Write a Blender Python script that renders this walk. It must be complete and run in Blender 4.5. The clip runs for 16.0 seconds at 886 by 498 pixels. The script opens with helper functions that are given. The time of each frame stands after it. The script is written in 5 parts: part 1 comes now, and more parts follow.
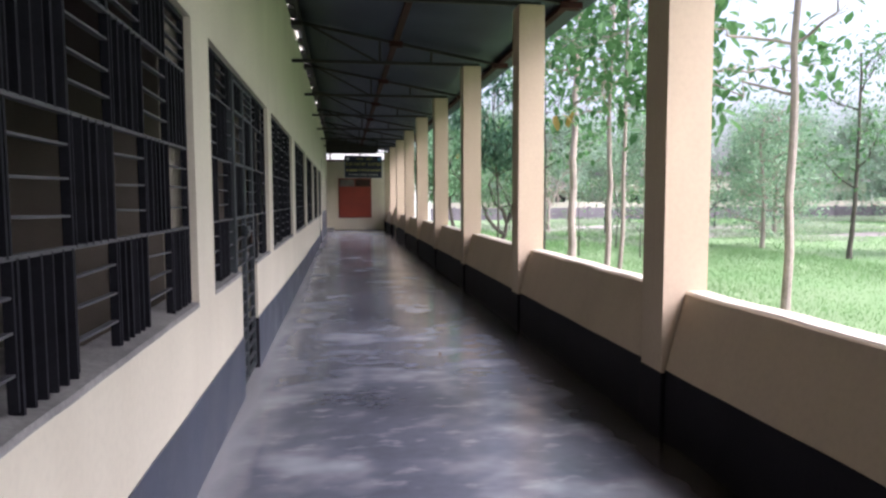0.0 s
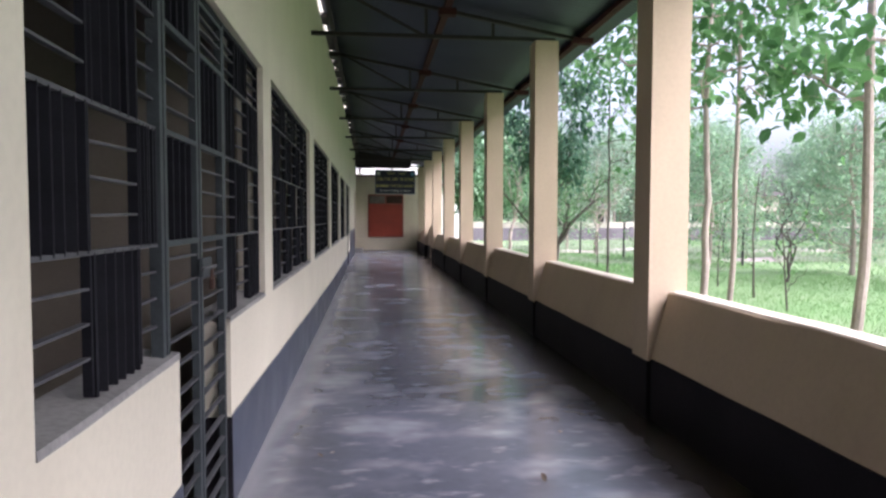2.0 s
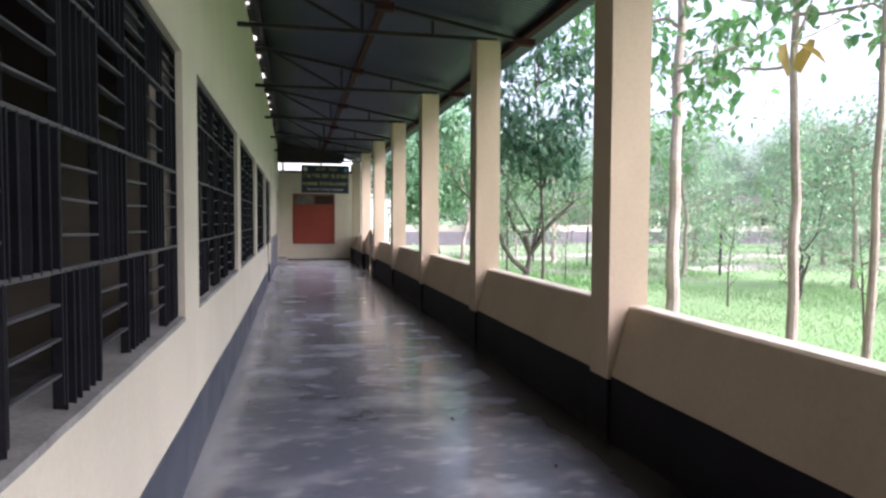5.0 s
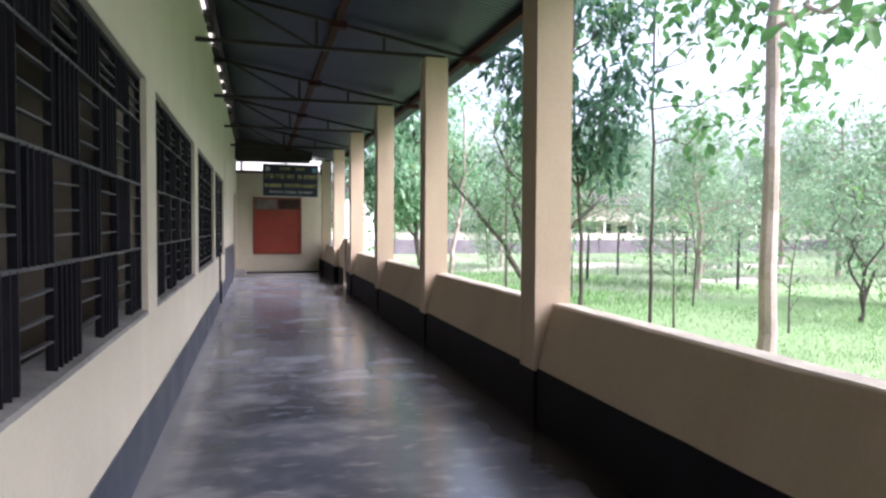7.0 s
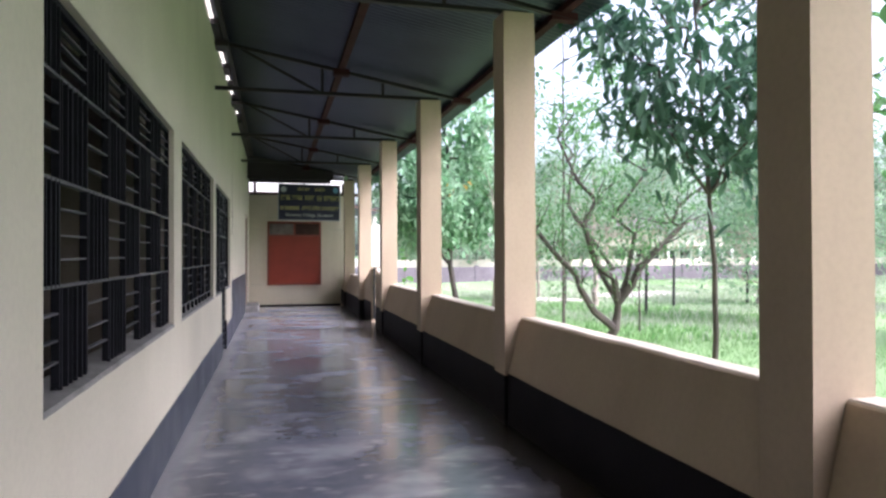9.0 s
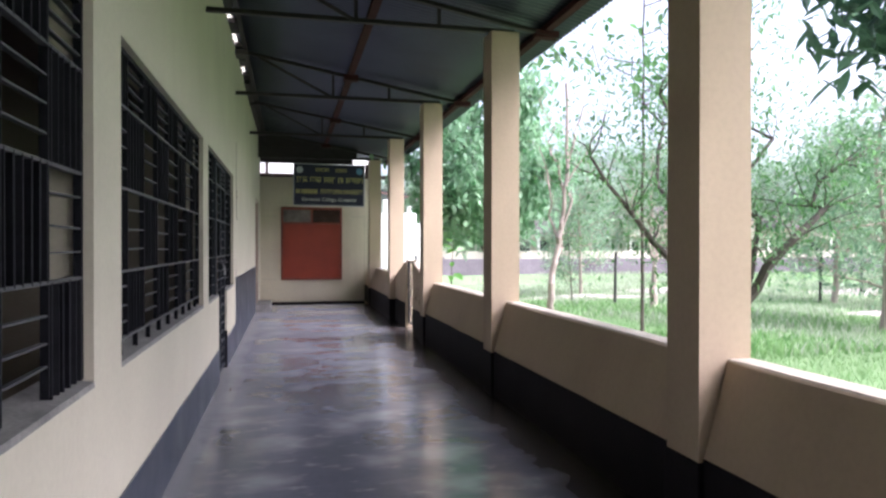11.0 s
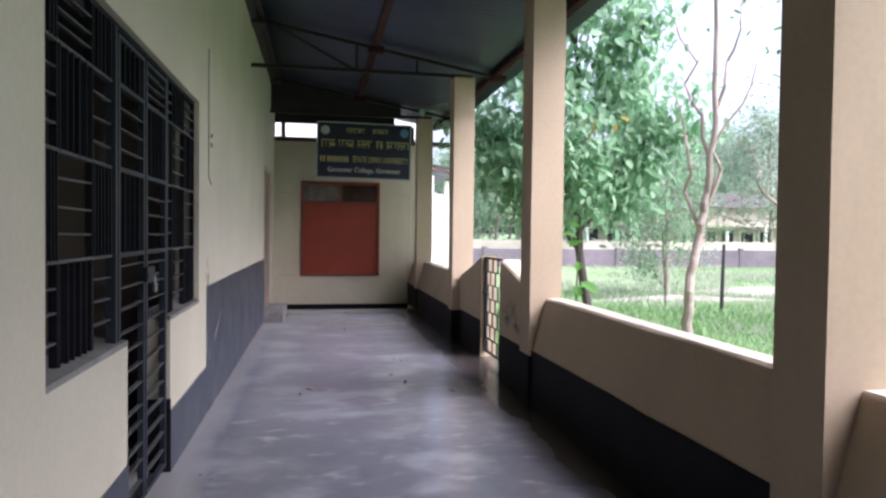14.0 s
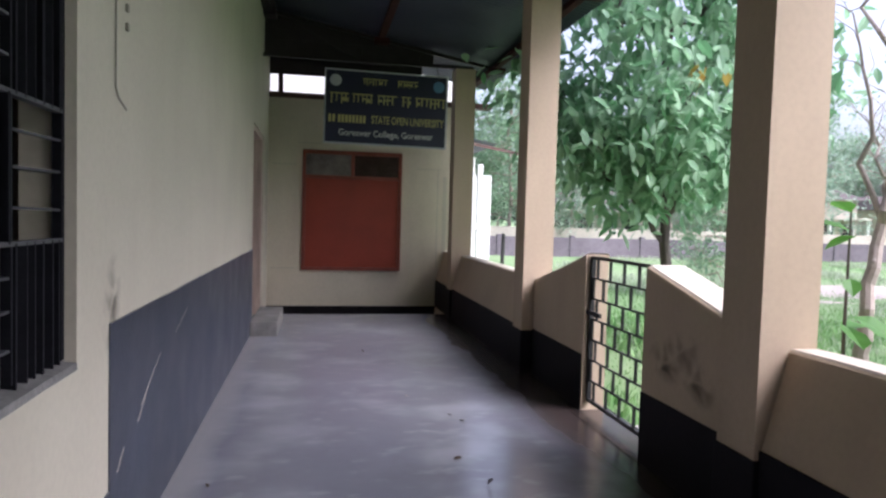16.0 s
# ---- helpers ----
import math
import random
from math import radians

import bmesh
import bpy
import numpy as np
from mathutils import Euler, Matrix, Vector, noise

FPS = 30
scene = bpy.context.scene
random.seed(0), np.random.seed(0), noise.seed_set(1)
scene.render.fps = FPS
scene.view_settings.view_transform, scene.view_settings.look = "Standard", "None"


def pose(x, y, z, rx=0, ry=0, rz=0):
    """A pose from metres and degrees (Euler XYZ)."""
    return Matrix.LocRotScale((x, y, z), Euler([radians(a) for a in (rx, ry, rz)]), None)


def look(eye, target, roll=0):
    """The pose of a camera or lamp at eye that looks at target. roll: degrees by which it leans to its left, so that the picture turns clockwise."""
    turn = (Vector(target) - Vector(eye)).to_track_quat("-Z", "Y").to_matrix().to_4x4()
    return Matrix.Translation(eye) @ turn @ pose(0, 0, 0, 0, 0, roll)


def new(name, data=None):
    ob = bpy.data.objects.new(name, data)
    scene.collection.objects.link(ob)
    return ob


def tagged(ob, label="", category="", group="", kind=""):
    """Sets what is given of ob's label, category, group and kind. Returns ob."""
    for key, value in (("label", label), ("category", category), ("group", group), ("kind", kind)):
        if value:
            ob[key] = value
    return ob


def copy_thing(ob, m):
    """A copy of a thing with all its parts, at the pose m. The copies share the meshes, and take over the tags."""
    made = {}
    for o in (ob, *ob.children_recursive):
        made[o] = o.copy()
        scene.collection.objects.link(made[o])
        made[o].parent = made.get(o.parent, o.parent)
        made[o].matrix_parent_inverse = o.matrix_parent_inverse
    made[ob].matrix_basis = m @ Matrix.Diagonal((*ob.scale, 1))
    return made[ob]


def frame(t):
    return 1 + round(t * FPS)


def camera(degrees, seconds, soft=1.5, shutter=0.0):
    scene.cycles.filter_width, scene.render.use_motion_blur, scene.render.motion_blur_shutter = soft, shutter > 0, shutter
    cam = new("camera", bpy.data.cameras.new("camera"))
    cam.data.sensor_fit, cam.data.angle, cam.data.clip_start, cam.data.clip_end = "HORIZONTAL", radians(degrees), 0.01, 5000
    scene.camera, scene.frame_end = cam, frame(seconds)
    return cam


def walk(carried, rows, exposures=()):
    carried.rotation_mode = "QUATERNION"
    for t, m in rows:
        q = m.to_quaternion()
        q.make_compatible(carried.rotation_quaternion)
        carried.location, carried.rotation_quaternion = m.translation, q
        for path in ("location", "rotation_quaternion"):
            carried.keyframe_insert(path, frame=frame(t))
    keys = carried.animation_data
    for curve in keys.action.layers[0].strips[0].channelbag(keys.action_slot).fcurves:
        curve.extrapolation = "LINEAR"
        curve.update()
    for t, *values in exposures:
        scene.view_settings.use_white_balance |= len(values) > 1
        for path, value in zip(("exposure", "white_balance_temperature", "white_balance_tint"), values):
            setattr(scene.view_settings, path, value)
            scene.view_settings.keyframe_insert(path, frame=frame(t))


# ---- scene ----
cam = camera(67.3, 16.0, 2.5)
PATH = [
    (0, (0.713, -0.35, 1.406), (1.007, 1.622, 1.254), -0.2),
    (0.5, (0.685, 0.313, 1.385), (0.96, 2.288, 1.238), 0.1),
    (1, (0.736, 0.903, 1.393), (0.95, 2.887, 1.255), -0.3),
    (1.5, (0.69, 1.523, 1.386), (0.884, 3.51, 1.274), -0.0),
    (2, (0.663, 2.107, 1.362), (0.875, 4.094, 1.268), 0.1),
    (2.5, (0.619, 2.732, 1.377), (0.871, 4.714, 1.288), 0.3),
    (3, (0.598, 3.346, 1.404), (0.887, 5.323, 1.315), 0.2),
    (3.5, (0.582, 3.979, 1.4), (0.907, 5.95, 1.315), 0.5),
    (4, (0.56, 4.526, 1.417), (0.919, 6.491, 1.33), 0.5),
    (6.5, (0.613, 7.777, 1.399), (1.139, 9.705, 1.323), 0.2),
    (7, (0.637, 8.477, 1.402), (1.173, 10.402, 1.338), 0.3),
    (7.5, (0.658, 9.085, 1.384), (1.187, 11.013, 1.344), 0.3),
    (8, (0.704, 9.637, 1.386), (1.22, 11.569, 1.37), 0.3),
    (8.5, (0.737, 10.206, 1.378), (1.239, 12.142, 1.387), 0.2),
    (9, (0.699, 10.865, 1.382), (1.189, 12.804, 1.399), -0.2),
    (9.5, (0.713, 11.451, 1.381), (1.181, 13.395, 1.412), -0.4),
    (10, (0.677, 12.07, 1.39), (1.138, 14.016, 1.428), -0.3),
    (12.5, (0.758, 15.211, 1.376), (1.178, 17.163, 1.263), 0.3),
    (13, (0.787, 15.893, 1.367), (1.192, 17.848, 1.251), 0.3),
    (13.5, (0.818, 16.573, 1.376), (1.202, 18.533, 1.284), 0.6),
    (14, (0.829, 17.239, 1.388), (1.196, 19.204, 1.339), 0.7),
    (14.5, (0.874, 17.904, 1.401), (1.216, 19.875, 1.377), 0.5),
    (15, (0.883, 18.58, 1.391), (1.213, 20.552, 1.355), 0.5),
    (15.5, (0.834, 19.251, 1.381), (1.176, 21.22, 1.304), 0.8),
    (16, (0.712, 19.974, 1.366), (1.087, 21.936, 1.274), 1.6),
]
walk(cam, [(t, look(eye, target, roll)) for t, eye, target, roll in PATH], [(0.0, 1.58, 5850, 23), (2.0, 1.70, 5850, 23), (4.0, 1.85, 5850, 23), (6.5, 2.05, 5850, 23), (8.0, 2.00, 5800, 24), (8.5, 1.93, 5800, 24), (9.0, 2.02, 5800, 24), (10.0, 2.05, 5800, 24), (12.5, 1.80, 5850, 23), (13.0, 1.80, 5850, 23), (14.0, 1.74, 5800, 23), (14.5, 1.52, 5750, 23), (15.0, 1.42, 5750, 24), (16.0, 1.42, 5750, 23)])

# ==== place ====

# ---- world and light ----
world = bpy.data.worlds.new("sky")
scene.world = world
world.use_nodes = True
wn = world.node_tree
wn.nodes.clear()
sky = wn.nodes.new("ShaderNodeTexSky")
sky.sky_type = "NISHITA"
sky.sun_disc = False
sky.sun_elevation, sky.sun_rotation = radians(45), radians(122.6)
sky.air_density, sky.dust_density, sky.ozone_density = 1.0, 6.0, 1.0
bg = wn.nodes.new("ShaderNodeBackground")
bg.inputs["Strength"].default_value = 0.15
wout = wn.nodes.new("ShaderNodeOutputWorld")
pale = wn.nodes.new("ShaderNodeHueSaturation")
pale.inputs["Saturation"].default_value = 0.45
wn.links.new(sky.outputs[0], pale.inputs["Color"])
wn.links.new(pale.outputs[0], bg.inputs[0])
wn.links.new(bg.outputs[0], wout.inputs[0])

sun_data = bpy.data.lights.new("sun", "SUN")
sun_data.energy, sun_data.angle, sun_data.color = 1.4, radians(35), (1.0, 0.97, 0.93)
sun = new("sun", sun_data)
sun.matrix_world = look((25, -4, 29.7), (0, 12, 0))


# ---- materials ----
def material(name, base, rough=0.7, metal=0.0, var=0.25, scale=3.0, fine=60.0, bump=0.15, second=None, mix=0.5, spec=0.5, gloss_var=0.0, stretch=(1, 1, 1), sheer=0.0, detail_dark=0.0):
    """A painted or raw surface: a base colour broken up at two scales, with fine relief."""
    m = bpy.data.materials.new(name)
    m.use_nodes = True
    n, l = m.node_tree.nodes, m.node_tree.links
    b = n["Principled BSDF"]
    tc = n.new("ShaderNodeTexCoord")
    mp = n.new("ShaderNodeMapping")
    mp.inputs["Scale"].default_value = stretch
    l.new(tc.outputs["Object"], mp.inputs["Vector"])
    big = n.new("ShaderNodeTexNoise")
    big.inputs["Scale"].default_value, big.inputs["Detail"].default_value = scale, 6
    l.new(mp.outputs[0], big.inputs["Vector"])
    small = n.new("ShaderNodeTexNoise")
    small.inputs["Scale"].default_value, small.inputs["Detail"].default_value = fine, 4
    l.new(mp.outputs[0], small.inputs["Vector"])
    ramp = n.new("ShaderNodeValToRGB")
    ramp.color_ramp.elements[0].position, ramp.color_ramp.elements[1].position = 0.32, 0.68
    other = second or tuple(c * (1 - var) for c in base)
    ramp.color_ramp.elements[0].color = (*other, 1)
    ramp.color_ramp.elements[1].color = (*base, 1)
    l.new(big.outputs[0], ramp.inputs[0])
    mx = n.new("ShaderNodeMix")
    mx.data_type, mx.blend_type = "RGBA", "MULTIPLY"
    mx.inputs["Factor"].default_value = mix
    r2 = n.new("ShaderNodeValToRGB")
    r2.color_ramp.elements[0].position, r2.color_ramp.elements[1].position = 0.3, 0.6
    r2.color_ramp.elements[0].color = (0.6 - detail_dark, 0.6 - detail_dark, 0.6 - detail_dark, 1)
    l.new(small.outputs[0], r2.inputs[0])
    l.new(ramp.outputs[0], mx.inputs["A"])
    l.new(r2.outputs[0], mx.inputs["B"])
    l.new(mx.outputs["Result"], b.inputs["Base Color"])
    b.inputs["Roughness"].default_value = rough
    b.inputs["Metallic"].default_value = metal
    b.inputs["Specular IOR Level"].default_value = spec
    if gloss_var:
        mr = n.new("ShaderNodeMapRange")
        mr.inputs["From Min"].default_value, mr.inputs["From Max"].default_value = 0.3, 0.7
        mr.inputs["To Min"].default_value, mr.inputs["To Max"].default_value = rough - gloss_var, rough + gloss_var
        l.new(big.outputs[0], mr.inputs["Value"])
        l.new(mr.outputs[0], b.inputs["Roughness"])
    if bump:
        bp = n.new("ShaderNodeBump")
        bp.inputs["Strength"].default_value, bp.inputs["Distance"].default_value = bump, 0.01
        l.new(small.outputs[0], bp.inputs["Height"])
        l.new(bp.outputs[0], b.inputs["Normal"])
    if sheer:
        b.inputs["Transmission Weight"].default_value = sheer
    return m


def leaf_material(name, dark, light, thin=0.4):
    m = bpy.data.materials.new(name)
    m.use_nodes = True
    n, l = m.node_tree.nodes, m.node_tree.links
    n.clear()
    geo = n.new("ShaderNodeNewGeometry")
    ramp = n.new("ShaderNodeValToRGB")
    ramp.color_ramp.elements[0].color = (*dark, 1)
    ramp.color_ramp.elements[1].color = (*light, 1)
    l.new(geo.outputs["Random Per Island"], ramp.inputs[0])
    d = n.new("ShaderNodeBsdfPrincipled")
    d.inputs["Roughness"].default_value = 0.45
    l.new(ramp.outputs[0], d.inputs["Base Color"])
    t = n.new("ShaderNodeBsdfTranslucent")
    l.new(ramp.outputs[0], t.inputs["Color"])
    mx = n.new("ShaderNodeMixShader")
    mx.inputs[0].default_value = thin
    l.new(d.outputs[0], mx.inputs[1])
    l.new(t.outputs[0], mx.inputs[2])
    o = n.new("ShaderNodeOutputMaterial")
    l.new(mx.outputs[0], o.inputs[0])
    return m


def floor_material():
    """Worn, trowelled dark cement: cloudy patches, paler swirled scuffs, a dull polish."""
    m = material("worn_cement_floor", (0.100, 0.106, 0.136), 0.21, var=0.3, scale=0.9, fine=14, bump=0.0, mix=0.25, gloss_var=0.06, spec=0.8)
    n, l = m.node_tree.nodes, m.node_tree.links
    b = n["Principled BSDF"]
    src = b.inputs["Base Color"].links[0].from_socket
    tc = n.new("ShaderNodeTexCoord")

    def cloud(scale, detail, twist, lo, hi, top, stretch):
        mp = n.new("ShaderNodeMapping")
        mp.inputs["Scale"].default_value = stretch
        l.new(tc.outputs["Object"], mp.inputs["Vector"])
        sc = n.new("ShaderNodeTexNoise")
        sc.inputs["Scale"].default_value, sc.inputs["Detail"].default_value, sc.inputs["Distortion"].default_value = scale, detail, twist
        l.new(mp.outputs[0], sc.inputs["Vector"])
        rp = n.new("ShaderNodeValToRGB")
        rp.color_ramp.interpolation = "EASE"
        rp.color_ramp.elements[0].position, rp.color_ramp.elements[1].position = lo, hi
        rp.color_ramp.elements[0].color, rp.color_ramp.elements[1].color = (0, 0, 0, 1), (top, top, top, 1)
        l.new(sc.outputs[0], rp.inputs[0])
        return sc, rp

    for scale, detail, twist, lo, hi, top, stretch, tone in ((1.5, 3, 0.0, 0.46, 0.74, 0.8, (1, 1.2, 1), (0.27, 0.275, 0.305)), (0.8, 2, 0.0, 0.48, 0.74, 0.65, (1, 0.9, 1), (0.07, 0.075, 0.098)), (4.6, 3, 0.0, 0.54, 0.78, 0.6, (1, 1.7, 1), (0.27, 0.275, 0.30))):
        sc, rp = cloud(scale, detail, twist, lo, hi, top, stretch)
        mx = n.new("ShaderNodeMix")
        mx.data_type = "RGBA"
        mx.inputs["B"].default_value = (*tone, 1)
        l.new(rp.outputs[0], mx.inputs["Factor"])
        l.new(src, mx.inputs["A"])
        src = mx.outputs["Result"]
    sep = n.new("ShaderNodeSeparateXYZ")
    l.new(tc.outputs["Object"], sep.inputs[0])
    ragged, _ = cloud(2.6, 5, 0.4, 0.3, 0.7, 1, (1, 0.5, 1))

    def edge_tone(edge, full, tone):
        """A band of another tone along one long edge of the floor, with a ragged border."""
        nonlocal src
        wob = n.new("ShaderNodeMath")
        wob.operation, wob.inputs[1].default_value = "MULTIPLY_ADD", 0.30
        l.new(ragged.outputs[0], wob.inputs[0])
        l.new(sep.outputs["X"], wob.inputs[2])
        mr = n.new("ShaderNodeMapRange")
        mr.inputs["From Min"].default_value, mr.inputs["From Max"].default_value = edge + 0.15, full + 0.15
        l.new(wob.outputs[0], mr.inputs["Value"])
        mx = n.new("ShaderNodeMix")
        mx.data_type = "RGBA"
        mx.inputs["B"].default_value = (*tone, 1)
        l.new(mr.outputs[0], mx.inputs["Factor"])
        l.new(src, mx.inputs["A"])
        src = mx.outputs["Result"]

    # paler grey towards the gate and the far end, with an uneven border
    end_noise, _ = cloud(1.1, 4, 0.3, 0.3, 0.7, 1, (1, 0.8, 1))
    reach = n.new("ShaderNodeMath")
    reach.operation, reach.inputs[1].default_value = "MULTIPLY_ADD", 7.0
    l.new(end_noise.outputs[0], reach.inputs[0])
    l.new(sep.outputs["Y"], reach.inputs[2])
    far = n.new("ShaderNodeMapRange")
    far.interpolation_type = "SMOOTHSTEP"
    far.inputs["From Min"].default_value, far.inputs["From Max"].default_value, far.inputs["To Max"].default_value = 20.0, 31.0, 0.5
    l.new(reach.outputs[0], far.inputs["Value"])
    end_tone = n.new("ShaderNodeMix")
    end_tone.data_type = "RGBA"
    end_tone.inputs["B"].default_value = (0.30, 0.305, 0.345, 1)
    l.new(far.outputs[0], end_tone.inputs["Factor"])
    l.new(src, end_tone.inputs["A"])
    src = end_tone.outputs["Result"]
    # pale dust along the foot of the classroom wall
    edge_tone(0.22, 0.06, (0.27, 0.265, 0.27))
    # parapet's shade on the floor, put into the colour as a dark brown band
    edge_tone(2.12, 2.40, (0.050, 0.035, 0.029))
    l.new(src, b.inputs["Base Color"])
    bp = n.new("ShaderNodeBump")
    bp.inputs["Strength"].default_value, bp.inputs["Distance"].default_value = 0.11, 0.012
    wv, _ = cloud(5.0, 3, 0.5, 0.3, 0.7, 1, (1, 1.4, 1))
    l.new(wv.outputs[0], bp.inputs["Height"])
    l.new(bp.outputs[0], b.inputs["Normal"])
    b.inputs["Sheen Weight"].default_value, b.inputs["Sheen Roughness"].default_value = 0.09, 0.35
    b.inputs["Sheen Tint"].default_value = (0.85, 0.9, 1.0, 1)
    return m


def wall_material(name, base, grime, streak=0.35):
    """Old distemper on plaster: soft clouds, vertical runs of dirt, hand-trowelled relief."""
    m = material(name, base, 0.75, var=0.1, scale=1.3, fine=35, bump=0.07, mix=0.14)
    n, l = m.node_tree.nodes, m.node_tree.links
    b = n["Principled BSDF"]
    src = b.inputs["Base Color"].links[0].from_socket
    tc = n.new("ShaderNodeTexCoord")
    mp = n.new("ShaderNodeMapping")
    mp.inputs["Scale"].default_value = (2.2, 2.2, 0.5)
    l.new(tc.outputs["Object"], mp.inputs["Vector"])
    st = n.new("ShaderNodeTexNoise")
    st.inputs["Scale"].default_value, st.inputs["Detail"].default_value = 1.5, 7
    l.new(mp.outputs[0], st.inputs["Vector"])
    rp = n.new("ShaderNodeValToRGB")
    rp.color_ramp.elements[0].position, rp.color_ramp.elements[1].position = 0.5, 0.8
    rp.color_ramp.elements[0].color, rp.color_ramp.elements[1].color = (0, 0, 0, 1), (streak, streak, streak, 1)
    l.new(st.outputs[0], rp.inputs[0])
    mx = n.new("ShaderNodeMix")
    mx.data_type = "RGBA"
    mx.inputs["B"].default_value = (*grime, 1)
    l.new(rp.outputs[0], mx.inputs["Factor"])
    l.new(src, mx.inputs["A"])
    l.new(mx.outputs["Result"], b.inputs["Base Color"])
    return m


CREAM = wall_material("cream_distemper", (0.58, 0.535, 0.42), (0.42, 0.36, 0.27), 0.22)
# same cream made whiter: the end wall's extra light is put into the colour
END_CREAM_LIT = wall_material("lit_cream_distemper", (0.70, 0.63, 0.49), (0.46, 0.38, 0.27), 0.3)
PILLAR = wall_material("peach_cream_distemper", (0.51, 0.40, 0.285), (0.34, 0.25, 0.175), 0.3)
# cream darkened well below the outside wall, to hold the rooms' gloom
ROOMWALL = wall_material("darkened_room_distemper", (0.23, 0.20, 0.155), (0.15, 0.13, 0.10))
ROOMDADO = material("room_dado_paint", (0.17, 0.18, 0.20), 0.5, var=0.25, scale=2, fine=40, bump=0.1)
DADO = material("slate_dado_paint", (0.062, 0.070, 0.098), 0.38, var=0.35, scale=2.2, fine=45, bump=0.12, mix=0.35, gloss_var=0.08)
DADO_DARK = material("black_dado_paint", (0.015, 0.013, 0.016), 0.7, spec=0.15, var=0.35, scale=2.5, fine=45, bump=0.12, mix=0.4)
FLOOR = floor_material()
CEMENT = material("bare_cement", (0.27, 0.26, 0.245), 0.8, var=0.4, scale=4, fine=50, bump=0.3)
COPING = material("weathered_coping", (0.74, 0.66, 0.55), 0.8, var=0.3, scale=3, fine=40, bump=0.3, mix=0.3)
TIN = material("galvanised_sheet", (0.085, 0.095, 0.13), 0.42, metal=0.6, var=0.35, scale=1.6, fine=25, bump=0.05, mix=0.3, gloss_var=0.1)
STEEL = material("red_oxide_steel", (0.060, 0.019, 0.020), 0.85, spec=0.2, var=0.4, scale=8, fine=80, bump=0.2)
STEEL_DARK = material("dark_primed_steel", (0.028, 0.020, 0.021), 0.6, var=0.4, scale=8, fine=80, bump=0.2)
GRILLE = material("grey_black_grille_paint", (0.011, 0.011, 0.015), 0.7, spec=0.2, var=0.4, scale=9, fine=90, bump=0.15)
# paler grey than GRILLE, for level bars and rails
GRILLE_PALE = material("pale_grille_paint", (0.085, 0.085, 0.09), 0.6, var=0.45, scale=9, fine=90, bump=0.15)
RUST = material("rusty_brass", (0.085, 0.04, 0.025), 0.6, metal=0.4, var=0.4, scale=20, fine=90, bump=0.2)
DOOR_STEEL = material("grey_green_door_paint", (0.045, 0.055, 0.058), 0.6, var=0.35, scale=7, fine=80, bump=0.12)
BLUE_STEEL = material("blue_grey_door_paint", (0.022, 0.028, 0.040), 0.5, var=0.3, scale=7, fine=80, bump=0.12)
SHUTTER = material("navy_black_shutter", (0.012, 0.012, 0.018), 0.5, var=0.3, scale=5, fine=60, bump=0.1)
RED = material("oxide_red_paint", (0.32, 0.043, 0.017), 0.5, var=0.18, scale=2.5, fine=40, bump=0.1, mix=0.25)
RED_FRAME = material("brown_red_frame", (0.27, 0.06, 0.032), 0.5, var=0.3, scale=6, fine=60, bump=0.15)
GLASS_DULL = material("dusty_pane", (0.26, 0.22, 0.20), 0.25, var=0.5, scale=4, fine=30, bump=0.05)
GLASS_DARK = material("dark_pane", (0.07, 0.035, 0.03), 0.2, var=0.4, scale=4, fine=30, bump=0.05)
WOOD = material("weathered_door_wood", (0.60, 0.46, 0.38), 0.65, var=0.35, scale=3, fine=40, bump=0.2, stretch=(6, 6, 0.6))
WOOD_BEAM = material("brown_beam_wood", (0.10, 0.042, 0.03), 0.6, var=0.35, scale=3, fine=40, bump=0.2)
NAVY = material("navy_sign_sheet", (0.006, 0.008, 0.03), 0.5, var=0.25, scale=3, fine=30, bump=0.04, mix=0.2)
SIGN_YELLOW = material("sign_yellow", (0.40, 0.36, 0.12), 0.5, var=0.15, bump=0.0)
SIGN_WHITE = material("sign_white", (0.44, 0.44, 0.40), 0.5, var=0.15, bump=0.0)
SIGN_BLUE = material("sign_blue", (0.10, 0.25, 0.42), 0.5, var=0.15, bump=0.0)
SIGN_GREY = material("sign_grey", (0.46, 0.48, 0.48), 0.5, var=0.15, bump=0.0)
GATE_BLACK = material("black_gate_paint", (0.022, 0.022, 0.024), 0.45, var=0.3, scale=10, fine=80, bump=0.15)
METAL = material("bright_worn_metal", (0.62, 0.62, 0.6), 0.35, metal=0.9, var=0.3, scale=20, fine=120, bump=0.05)
PVC = material("dull_cable_sheath", (0.33, 0.30, 0.24), 0.6, var=0.3, bump=0.05)
WHITE_POST = material("whitewash", (0.80, 0.79, 0.75), 0.75, var=0.15, scale=3, fine=40, bump=0.15, mix=0.2)
SOIL = material("grass_ground", (0.16, 0.27, 0.105), 0.95, var=0.5, scale=0.35, fine=8, bump=0.5, second=(0.21, 0.28, 0.14), mix=0.3)
BOUNDARY = material("grey_boundary_wall", (0.20, 0.17, 0.195), 0.85, var=0.35, scale=0.6, fine=8, bump=0.2)
HOUSE = material("house_plaster", (0.62, 0.56, 0.47), 0.8, var=0.2, scale=0.8, fine=12, bump=0.1)
HOUSE_ROOF = material("rusty_house_roof", (0.10, 0.075, 0.07), 0.6, var=0.35, scale=1.0, fine=12, bump=0.1)
DARK_OPEN = material("dark_window", (0.02, 0.02, 0.022), 0.3, var=0.3, bump=0.0)
BARK = material("grey_brown_bark", (0.10, 0.083, 0.07), 0.9, var=0.45, scale=5, fine=45, bump=0.6, stretch=(1, 1, 0.35))
